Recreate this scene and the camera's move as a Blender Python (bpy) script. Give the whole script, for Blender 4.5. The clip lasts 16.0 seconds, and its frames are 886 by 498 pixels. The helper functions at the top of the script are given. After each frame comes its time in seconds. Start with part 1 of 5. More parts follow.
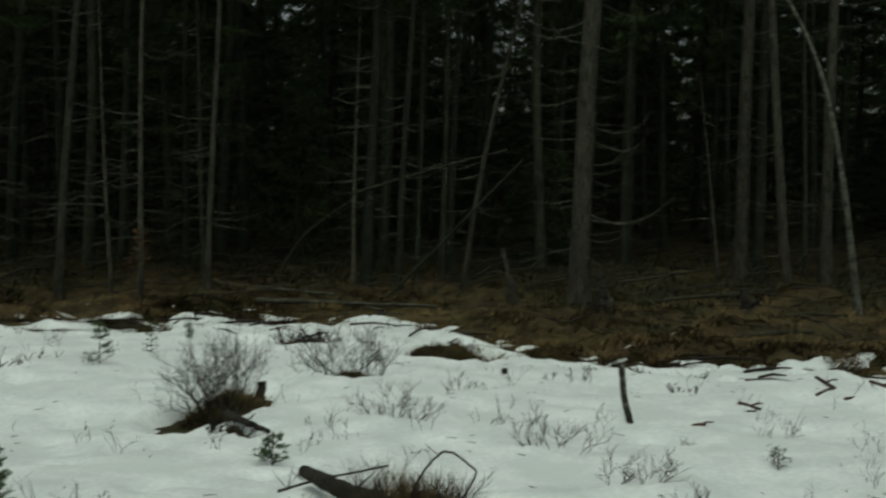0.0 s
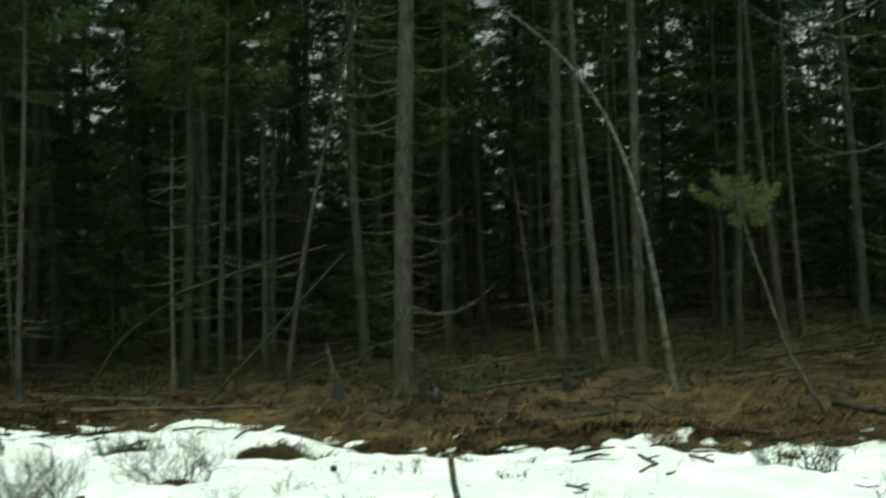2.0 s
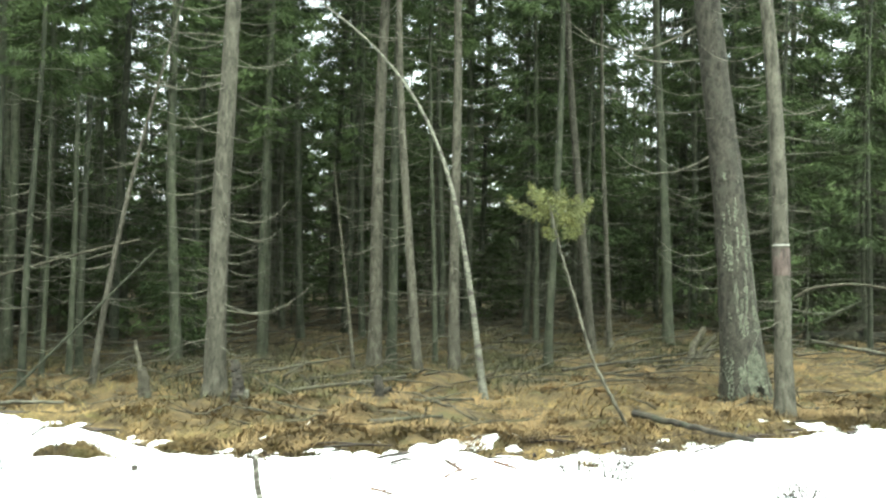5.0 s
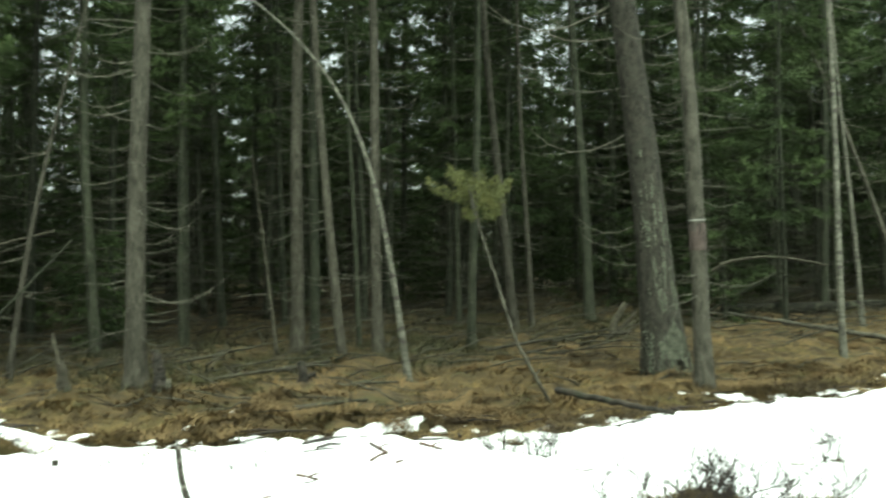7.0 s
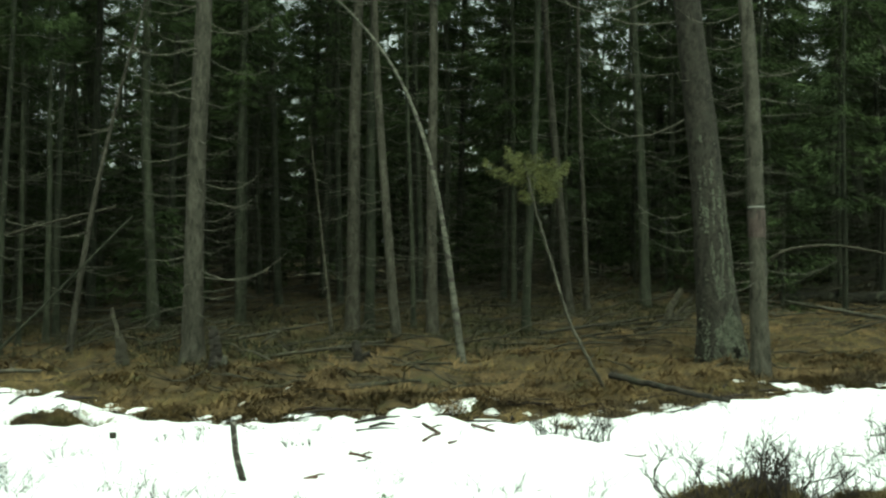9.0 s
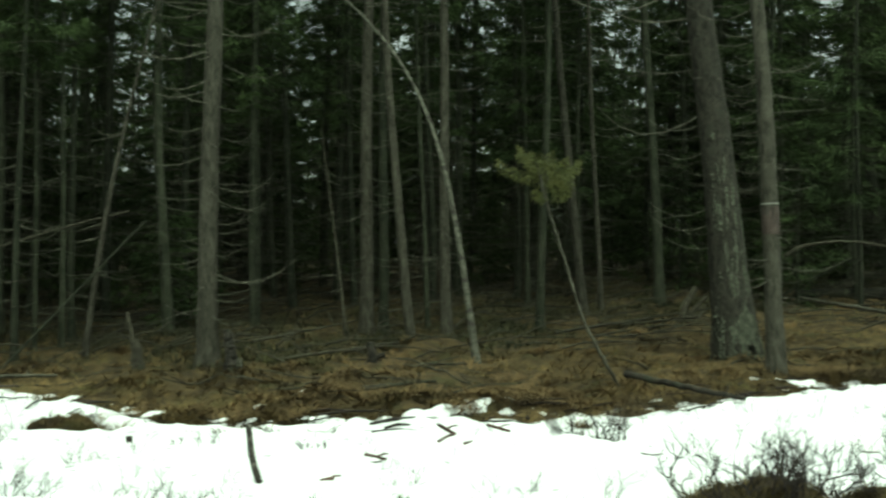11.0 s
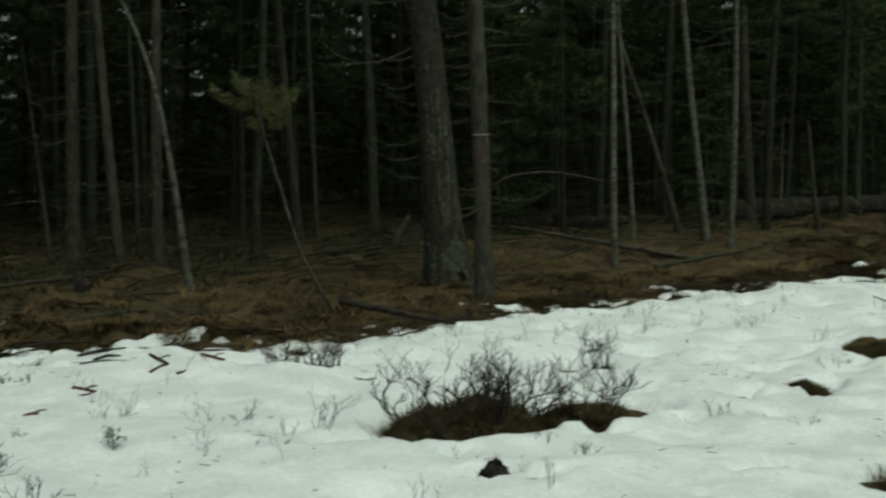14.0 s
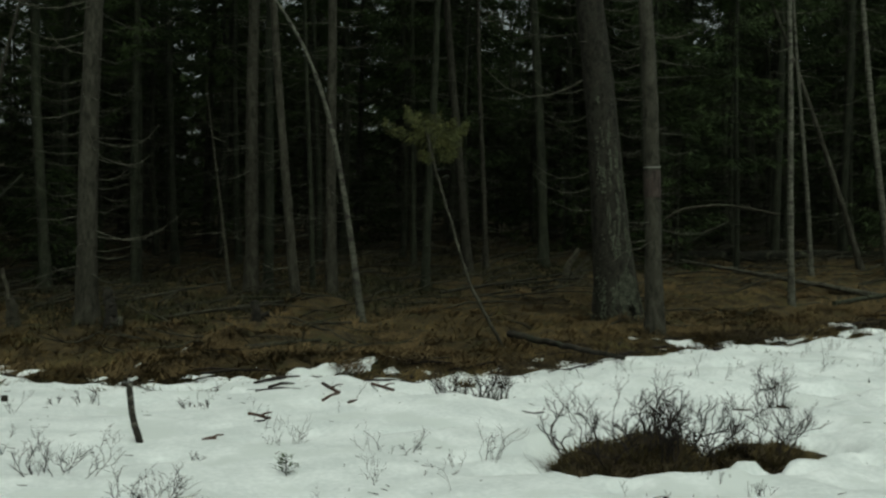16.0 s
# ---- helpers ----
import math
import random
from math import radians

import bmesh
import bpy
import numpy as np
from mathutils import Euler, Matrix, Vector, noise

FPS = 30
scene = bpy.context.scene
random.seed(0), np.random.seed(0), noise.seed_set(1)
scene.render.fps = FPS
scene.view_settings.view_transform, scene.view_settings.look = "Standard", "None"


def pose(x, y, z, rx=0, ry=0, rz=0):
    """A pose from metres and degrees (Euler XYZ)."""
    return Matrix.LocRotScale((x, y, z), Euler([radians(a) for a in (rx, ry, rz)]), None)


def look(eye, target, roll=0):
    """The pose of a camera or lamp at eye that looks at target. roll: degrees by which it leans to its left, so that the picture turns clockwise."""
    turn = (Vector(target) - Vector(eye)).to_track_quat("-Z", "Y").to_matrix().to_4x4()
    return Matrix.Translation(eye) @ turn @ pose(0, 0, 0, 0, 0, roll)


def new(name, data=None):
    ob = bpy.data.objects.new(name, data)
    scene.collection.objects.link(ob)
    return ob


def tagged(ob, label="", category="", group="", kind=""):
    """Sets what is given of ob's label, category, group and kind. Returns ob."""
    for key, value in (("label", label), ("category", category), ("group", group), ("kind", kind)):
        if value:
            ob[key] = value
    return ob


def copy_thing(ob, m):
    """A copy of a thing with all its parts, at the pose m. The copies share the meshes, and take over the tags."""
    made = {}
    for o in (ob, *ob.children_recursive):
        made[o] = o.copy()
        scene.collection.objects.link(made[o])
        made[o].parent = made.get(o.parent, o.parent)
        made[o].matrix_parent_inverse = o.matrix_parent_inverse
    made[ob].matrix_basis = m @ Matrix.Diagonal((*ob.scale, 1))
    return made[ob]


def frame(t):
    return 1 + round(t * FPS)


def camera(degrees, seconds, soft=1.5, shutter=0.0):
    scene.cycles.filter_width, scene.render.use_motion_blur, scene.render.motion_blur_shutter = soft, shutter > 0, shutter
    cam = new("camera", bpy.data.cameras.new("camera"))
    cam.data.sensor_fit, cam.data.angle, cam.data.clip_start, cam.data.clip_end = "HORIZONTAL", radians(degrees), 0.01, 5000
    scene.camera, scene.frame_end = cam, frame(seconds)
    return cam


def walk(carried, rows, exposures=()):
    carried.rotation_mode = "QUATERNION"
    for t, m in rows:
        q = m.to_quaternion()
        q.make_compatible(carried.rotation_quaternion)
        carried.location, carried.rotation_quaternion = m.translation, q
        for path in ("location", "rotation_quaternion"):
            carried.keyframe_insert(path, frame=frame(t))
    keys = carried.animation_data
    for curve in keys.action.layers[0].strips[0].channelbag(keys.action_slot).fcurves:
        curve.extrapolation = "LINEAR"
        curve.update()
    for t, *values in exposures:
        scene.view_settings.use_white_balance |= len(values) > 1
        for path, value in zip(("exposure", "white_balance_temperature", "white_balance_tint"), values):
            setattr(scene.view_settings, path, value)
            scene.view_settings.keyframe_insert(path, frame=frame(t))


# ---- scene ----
cam = camera(40.0, 16.0, 2.3, 0.4)
EYE = (0.0, 0.0, 1.65)
EYE_LATER = (0.066, -0.023, 1.65)
TURN = 0.22
PATH = []
for t, yaw, pitch, roll in (
        (0, 0.0, -2.95, -1.1), (0.5, 2.61, -3.76, -1.1), (1, -0.45, -2.86, 1.31), (1.5, -3.98, -0.37, 1.08), (2, -8.4, 1.46, 1.37),
        (2.5, -11.22, 4.15, 0.81), (3, -12.78, 3.35, 0.09), (3.5, -15.93, 2.73, 0.21)):
    PATH.append((t, pose(*EYE, 90 + pitch, roll, yaw)))
for t, yaw, pitch, roll in (
        (5.8, -17.04, 1.15, -1.15), (6, -17.19, 1.03, -0.92), (6.5, -18.11, 0.56, -0.53), (7, -20.67, 0.78, 0.58), (7.5, -25.48, 0.83, -0.41),
        (8, -25.35, 0.58, -0.78), (8.5, -20.97, 0.09, -1.02), (8.7, -19.18, -0.08, -0.78)):
    PATH.append((t, pose(*EYE_LATER, 90 + pitch, roll, yaw + TURN)))
for t, yaw, pitch, roll in (
        (10.8, -16.13, -0.01, 0.06), (11, -17.43, -0.04, 0.18), (11.5, -20.09, -0.33, 0.29), (12, -22.46, -0.42, 0.15), (12.5, -26.58, -0.06, -0.01),
        (13, -31.44, -1.64, 0.04), (13.5, -33.86, -2.34, -0.39), (14, -30.73, -3.4, -0.47), (14.5, -26.38, -2.74, -0.42), (15, -24.83, -2.5, -0.22),
        (15.5, -24.08, -1.96, -0.41), (16, -22.77, -1.93, -0.57)):
    PATH.append((t, pose(*EYE_LATER, 90 + pitch, roll, yaw + TURN)))
EXPOSURES = [
    (0, -0.52, 6500, -11), (0.5, -0.64, 6500, -11), (1, -0.60, 6500, -11), (1.5, -0.25, 6500, -13), (2, 0.75, 6600, -22), (2.5, 2.8, 6250, -6), (3, 3.75, 6300, -3),
    (3.5, 3.85, 6250, -3), (6, 2.58, 6500, -11), (7, 2.12, 6550, -14), (8, 1.75, 6600, -18), (8.5, 1.5, 6600, -20), (11, 1.12, 6650, -23), (12.5, 0.92, 6600, -22),
    (13, 0.48, 6500, -12), (13.5, 0.05, 6500, -11), (14, -0.24, 6500, -11), (14.5, -0.42, 6500, -11), (16, -0.27, 6500, -11)]
walk(cam, PATH, EXPOSURES)

# ---- world and sun: a bright overcast sky over the clearing ----
world = bpy.data.worlds.new("overcast_sky")
scene.world = world
world.use_nodes = True
wn = world.node_tree
sky = wn.nodes.new("ShaderNodeTexSky")
sky.sky_type = "NISHITA"
sky.sun_disc = False
sky.sun_elevation = radians(67)
sky.sun_rotation = radians(192)
sky.air_density, sky.dust_density, sky.ozone_density = 0.8, 5.0, 0.6
pale = wn.nodes.new("ShaderNodeHueSaturation")
pale.inputs["Saturation"].default_value = 0.2
wn.links.new(sky.outputs[0], pale.inputs["Color"])
wn.links.new(pale.outputs[0], wn.nodes["Background"].inputs[0])
wn.nodes["Background"].inputs[1].default_value = 0.10
sun = new("sun", bpy.data.lights.new("sun", "SUN"))
sun.data.energy = 0.8
sun.data.angle = radians(40)
sun.data.color = (1.0, 0.97, 0.92)
sun.matrix_world = look((-1.2, -5.5, 13), (0, 0, 0))


# ---- materials ----
def material(name, low, high, scale=6.0, stretch=1.0, rough=0.9, bump=0.3, fine=40.0, third=None, third_scale=1.2, spread=0.0, island=False):
    """Two tones mixed by noise at two scales, an optional third tone in patches, and relief."""
    m = bpy.data.materials.new(name)
    m.use_nodes = True
    n, k = m.node_tree.nodes, m.node_tree.links
    bsdf = n["Principled BSDF"]
    bsdf.inputs["Roughness"].default_value = rough
    bsdf.inputs["Specular IOR Level"].default_value = 0.25
    co = n.new("ShaderNodeTexCoord")
    mp = n.new("ShaderNodeMapping")
    mp.inputs["Scale"].default_value = (1, 1, stretch)
    k.new(co.outputs["Object"], mp.inputs[0])
    coarse, grain = n.new("ShaderNodeTexNoise"), n.new("ShaderNodeTexNoise")
    for node, s, d in ((coarse, scale, 4), (grain, fine, 3)):
        node.inputs["Scale"].default_value = s
        node.inputs["Detail"].default_value = d
        k.new(mp.outputs[0], node.inputs["Vector"])
    add = n.new("ShaderNodeMath")
    add.operation = "MULTIPLY_ADD"
    k.new(grain.outputs[0], add.inputs[0])
    add.inputs[1].default_value = 0.6
    k.new(coarse.outputs[0], add.inputs[2])
    ramp = n.new("ShaderNodeValToRGB")
    ramp.color_ramp.elements[0].position, ramp.color_ramp.elements[1].position = 0.62, 1.0
    ramp.color_ramp.elements[0].color, ramp.color_ramp.elements[1].color = (*low, 1), (*high, 1)
    k.new(add.outputs[0], ramp.inputs[0])
    out = ramp.outputs[0]
    if third:
        patch = n.new("ShaderNodeTexNoise")
        patch.inputs["Scale"].default_value = third_scale
        patch.inputs["Detail"].default_value = 5
        k.new(co.outputs["Object"], patch.inputs["Vector"])
        step = n.new("ShaderNodeMapRange")
        step.inputs[1].default_value, step.inputs[2].default_value = 0.54, 0.64
        k.new(patch.outputs[0], step.inputs[0])
        mix = n.new("ShaderNodeMix")
        mix.data_type = "RGBA"
        k.new(step.outputs[0], mix.inputs[0])
        k.new(out, mix.inputs[6])
        mix.inputs[7].default_value = (*third, 1)
        out = mix.outputs[2]
    if spread:
        hsv = n.new("ShaderNodeHueSaturation")
        rnd = n.new("ShaderNodeNewGeometry").outputs["Random Per Island"] if island else n.new("ShaderNodeObjectInfo").outputs["Random"]
        mr = n.new("ShaderNodeMapRange")
        mr.inputs[3].default_value, mr.inputs[4].default_value = 1 - spread, 1 + spread
        k.new(rnd, mr.inputs[0])
        k.new(mr.outputs[0], hsv.inputs["Value"])
        k.new(out, hsv.inputs["Color"])
        out = hsv.outputs[0]
    k.new(out, bsdf.inputs["Base Color"])
    b = n.new("ShaderNodeBump")
    b.inputs["Strength"].default_value = bump
    b.inputs["Distance"].default_value = 0.02
    k.new(add.outputs[0], b.inputs["Height"])
    k.new(b.outputs[0], bsdf.inputs["Normal"])
    return m


SNOW = material("old_snow", (0.66, 0.69, 0.69), (0.87, 0.89, 0.89), 2.2, 1, 0.75, 0.4, 26, (0.70, 0.73, 0.72), 1.6)
FLOOR = material("forest_floor", (0.018, 0.0138, 0.006), (0.074, 0.053, 0.022), 4.5, 1, 0.95, 1.0, 26, (0.038, 0.034, 0.013), 2.6)
BARK_GREY = material("spruce_bark", (0.017, 0.0158, 0.0105), (0.064, 0.061, 0.045), 11, 0.4, 0.92, 1.0, 36, (0.038, 0.036, 0.026), 6.0, 0.2)
BARK_OLD = material("old_spruce_bark", (0.012, 0.011, 0.008), (0.042, 0.039, 0.029), 13, 0.55, 0.95, 1.0, 38, (0.032, 0.032, 0.023), 7.0, 0.08)
# darker, greener copy of the spruce bark: the wood's shade put into its colour
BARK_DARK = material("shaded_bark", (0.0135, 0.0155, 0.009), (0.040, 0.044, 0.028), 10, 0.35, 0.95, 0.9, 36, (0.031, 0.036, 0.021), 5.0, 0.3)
BIRCH = material("birch_bark", (0.045, 0.045, 0.032), (0.135, 0.135, 0.104), 9, 2.5, 0.8, 0.5, 34, (0.038, 0.034, 0.028), 10.0, 0.1)
DEADWOOD = material("weathered_deadwood", (0.038, 0.037, 0.026), (0.112, 0.108, 0.082), 12, 1, 0.9, 0.5, 60, None, 1, 0.3)
ROTTEN = material("dark_rotten_wood", (0.011, 0.010, 0.008), (0.044, 0.039, 0.030), 12, 0.6, 0.95, 0.9, 45, (0.028, 0.030, 0.020), 7.0)
NEEDLES = material("spruce_needles", (0.0140, 0.0235, 0.006), (0.036, 0.054, 0.015), 0.6, 1, 0.85, 0.0, 6, None, 1, 0.2, True)
NEEDLES_YOUNG = material("young_needles", (0.036, 0.058, 0.020), (0.090, 0.130, 0.050), 8, 1, 0.75, 0.0, 30, None, 1, 0.3, True)
# fallen wood; also inner trees' dead twigs, with their shade put into the colour
FALLEN = material("fallen_and_shaded_wood", (0.020, 0.018, 0.012), (0.064, 0.060, 0.042), 12, 1, 0.9, 0.5, 60, (0.040, 0.042, 0.026), 4.0, 0.35)
NEEDLES_PALE = material("pale_green_needles", (0.036, 0.042, 0.012), (0.088, 0.090, 0.028), 5, 1, 0.75, 0.0, 20, None, 1, 0.25, True)
DEAD_NEEDLES = material("brown_dead_needles", (0.045, 0.028, 0.012), (0.13, 0.078, 0.032), 5, 1, 0.85, 0.0, 20, None, 1, 0.3, True)
TWIG = material("shrub_twigs", (0.014, 0.011, 0.010), (0.040, 0.032, 0.027), 10, 1, 0.9, 0.2, 50, None, 1, 0.3, True)
GRASS = material("dry_grass", (0.030, 0.022, 0.009), (0.158, 0.113, 0.045), 3.0, 1, 0.9, 0.0, 9, (0.062, 0.054, 0.018), 1.5, 0.4, True)
STRAW = material("bleached_straw", (0.050, 0.035, 0.016), (0.172, 0.122, 0.057), 1.6, 1, 0.9, 0.0, 6, (0.100, 0.066, 0.028), 0.8, 0.3, True)
LOW_BRUSH = material("dark_bilberry_brush", (0.010, 0.012, 0.005), (0.045, 0.044, 0.018), 1.5, 1, 0.9, 0.0, 9, None, 1, 0.4, True)
HEATH = material("brown_heath_litter", (0.016, 0.012, 0.007), (0.068, 0.050, 0.025), 16, 1, 0.95, 1.0, 70, (0.024, 0.022, 0.011), 9.0, 0.35, True)
OLIVE_GRASS = material("olive_brown_grass", (0.030, 0.024, 0.010), (0.125, 0.096, 0.040), 6, 1, 0.9, 0.0, 20, None, 1, 0.35, True)
LICHEN = material("grey_lichen", (0.048, 0.053, 0.037), (0.115, 0.122, 0.088), 12, 1, 0.95, 0.3, 60, None, 1, 0.3, True)
SCAR = material("scuffed_red_bark", (0.024, 0.018, 0.015), (0.066, 0.050, 0.042), 14, 0.4, 0.92, 0.8, 40, (0.040, 0.036, 0.029), 7.0)
POST_BARK = material("mottled_birch_stub_bark", (0.016, 0.014, 0.011), (0.040, 0.036, 0.028), 14, 1.6, 0.9, 0.8, 50, (0.20, 0.19, 0.16), 13.0)
DARK_LITTER = material("wet_dark_litter", (0.010, 0.008, 0.005), (0.036, 0.028, 0.017), 18, 1, 0.95, 1.0, 70, None, 1, 0.4, True)
STICK_BARK = material("red_brown_stick_bark", (0.026, 0.016, 0.012), (0.085, 0.052, 0.038), 14, 1, 0.9, 0.6, 60, None, 1, 0.3)
LOG_BARK = material("dark_mossy_log_bark", (0.006, 0.006, 0.004), (0.022, 0.021, 0.014), 9, 1, 0.95, 1.0, 40, (0.050, 0.054, 0.034), 4.5)
PAINT = material("pale_mark", (0.14, 0.14, 0.12), (0.22, 0.22, 0.2), 20, 1, 0.8, 0.2, 60)


# ---- geometry helpers ----
class Soup:
    """Collects vertices and faces of one mesh."""

    def __init__(self):
        self.v, self.f = [], []

    def tube(self, pts, radii, sides=6, rough=0.0, rng=random, cap=True):
        base = len(self.v)
        for i, (p, r) in enumerate(zip(pts, radii)):
            a = Vector(pts[min(i + 1, len(pts) - 1)]) - Vector(pts[max(i - 1, 0)])
            a.normalize()
            u = a.cross(Vector((0.31, 0.87, 0.11)) if abs(a.z) > 0.7 else Vector((0, 0, 1))).normalized()
            w = a.cross(u)
            for j in range(sides):
                q = 2 * math.pi * j / sides
                rr = r * (1 + rough * (rng.random() - 0.5) * 2)
                self.v.append(tuple(Vector(p) + (u * math.cos(q) + w * math.sin(q)) * rr))
        for i in range(len(pts) - 1):
            for j in range(sides):
                k = (j + 1) % sides
                self.f.append((base + i * sides + j, base + i * sides + k, base + (i + 1) * sides + k, base + (i + 1) * sides + j))
        if cap:
            end = base + (len(pts) - 1) * sides
            a, b = self.v[base:base + sides], self.v[end:end + sides]
            k = len(self.v)
            self.v += a + b
            self.f.append(tuple(k + j for j in reversed(range(sides))))
            self.f.append(tuple(k + sides + j for j in range(sides)))

    def leaf(self, p, d, n, length, width):
        """A narrow pointed sprig: a folded diamond of two faces."""
        p, d = Vector(p), Vector(d).normalized()
        s = d.cross(Vector(n))
        if s.length < 1e-4:
            s = d.orthogonal()
        s.normalize()
        b = len(self.v)
        mid = p + d * length * 0.45
        drop = s.cross(d) * width * 0.25
        self.v += [tuple(p), tuple(mid + s * width / 2 - drop), tuple(p + d * length), tuple(mid - s * width / 2 - drop)]
        self.f += [(b, b + 1, b + 2), (b, b + 2, b + 3)]

    def needle(self, p, d, n, length, width):
        """A thin pointed spray of one face."""
        p, d = Vector(p), Vector(d).normalized()
        w = d.cross(Vector(n))
        w = (w.normalized() if w.length > 1e-4 else d.orthogonal().normalized()) * width / 2
        b = len(self.v)
        self.v += [tuple(p - w), tuple(p + w), tuple(p + d * length)]
        self.f.append((b, b + 1, b + 2))

    def blade(self, p, d, length, width):
        b = len(self.v)
        p, d = Vector(p), Vector(d)
        s = Vector((-d.y, d.x, 0))
        s = s.normalized() * width / 2 if s.length > 1e-4 else Vector((width / 2, 0, 0))
        tip = p + d * length
        self.v += [tuple(p - s), tuple(p + s), tuple(tip)]
        self.f.append((b, b + 1, b + 2))

    def mesh(self, name, mat, smooth=True):
        me = bpy.data.meshes.new(name)
        me.from_pydata(self.v, [], self.f)
        me.materials.append(mat)
        if smooth:
            me.polygons.foreach_set("use_smooth", [True] * len(me.polygons))
        me.update()
        return me


def part(name, me, parent, label="", m=None):
    ob = new(name, me)
    ob.parent = parent
    if m is not None:
        ob.matrix_basis = m
    return tagged(ob, label)


def thing(name, at, label, category, group="", kind=""):
    ob = new(name)
    ob.location = at
    ob.empty_display_size = 0.1
    return tagged(ob, label, category, group, kind)


LATTICE = np.random.RandomState(7).rand(256, 256)


def smooth_noise(x, y, freq, shift=0.0):
    """Value noise from -1 to 1 on arrays."""
    x, y = np.asarray(x, float) * freq + 40.3 + shift, np.asarray(y, float) * freq + 71.7 + shift * 1.7
    i, j = np.floor(x).astype(int), np.floor(y).astype(int)
    a, b = x - i, y - j
    a, b = a * a * (3 - 2 * a), b * b * (3 - 2 * b)
    g = lambda p, q: LATTICE[p % 256, q % 256]
    return 2 * ((g(i, j) * (1 - a) + g(i + 1, j) * a) * (1 - b) + (g(i, j + 1) * (1 - a) + g(i + 1, j + 1) * a) * b) - 1


EDGE_X = (-60, -12, -5.4, -4.3, -0.6, 0.7, 1.7, 3.4, 5.9, 7.5, 9.4, 11.5, 14.6, 16.4, 18.7, 21, 23.5, 30, 60)
EDGE_Y = (10.2, 12.5, 13.0, 13.9, 14.4, 12.7, 11.8, 11.1, 11.4, 12.6, 13.1, 13.5, 14.4, 14.7, 15.2, 15.9, 16.9, 19.5, 27)


def rise(x, y):
    """The lie of the land: flat under the clearing, rising into the wood."""
    x, y = np.asarray(x, float), np.asarray(y, float)
    u = y - 15.5 - 0.05 * np.abs(x - 4)
    v = 0.6 * x + 0.8 * y - 24
    z = 0.04 * (u + np.sqrt(u * u + 9)) / 2 + 0.09 * (v + np.sqrt(v * v + 9)) / 2 - 0.03
    return np.tanh(z)


def beyond(x, y):
    """Metres past the edge of the snow, into the wood."""
    return np.asarray(y, float) - np.interp(x, EDGE_X, EDGE_Y)


def floor_z(x, y):
    e = beyond(x, y)
    wood = np.clip((e + 1.0) / 2.2, 0, 1)
    bumps = 0.09 * smooth_noise(x, y, 0.7) + 0.09 * smooth_noise(x, y, 1.7, 3) + 0.10 * np.abs(smooth_noise(x, y, 2.9, 9)) - 0.025 + 0.02 * smooth_noise(x, y, 7.0, 19)
    verge = np.exp(-((e + 0.3) / 0.8) ** 2)
    return rise(x, y) + wood * bumps - (1 - wood) * 0.12 + verge * 0.07 * smooth_noise(x, y * 1.8, 2.6, 14)


def foot_z(x, y):
    """Where a plant stands: on the wood's floor, or a little under the snow's mean level."""
    return float(floor_z(x, y)) if float(beyond(x, y)) > 0.4 else float(rise(x, y)) - 0.05


# bare hollows melted out of the snow: x, y, half length, half width, turn in degrees
HOLLOWS = (
    (-1.60, 9.15, 0.72, 0.19, 72), (-1.39, 12.6, 0.40, 0.30, 0), (-0.73, 10.4, 0.32, 0.22, 0), (0.05, 11.95, 0.42, 0.35, 0), (-0.29, 8.58, 0.18, 0.12, 0),
    (-1.38, 8.2, 0.20, 0.07, -50), (-0.88, 7.14, 0.15, 0.07, 0), (-0.15, 6.15, 0.34, 0.34, 0), (-4.2, 10.5, 0.40, 0.3, 0), (4.43, 9.7, 0.42, 0.17, -20),
    (4.42, 7.0, 0.54, 0.40, -12), (5.28, 6.9, 0.54, 0.25, 4), (6.95, 8.66, 0.30, 0.10, -40), (9.96, 8.15, 0.68, 0.28, 55), (7.55, 6.89, 0.22, 0.13, -30),
    (8.2, 6.12, 0.26, 0.18, -40), (5.8, 4.5, 0.22, 0.2, 0), (17.2, 13.05, 0.8, 0.5, -30), (15.75, 13.2, 0.55, 0.32, -30), (11.15, 8.2, 0.3, 0.3, 0),
    (3.69, 5.57, 0.14, 0.09, 0), (6.0, 6.3, 0.2, 0.06, -30), (8.9, 8.3, 0.3, 0.07, 20), (6.9, 7.0, 0.22, 0.05, -10), (-2.1, 5.95, 0.14, 0.08, 0))


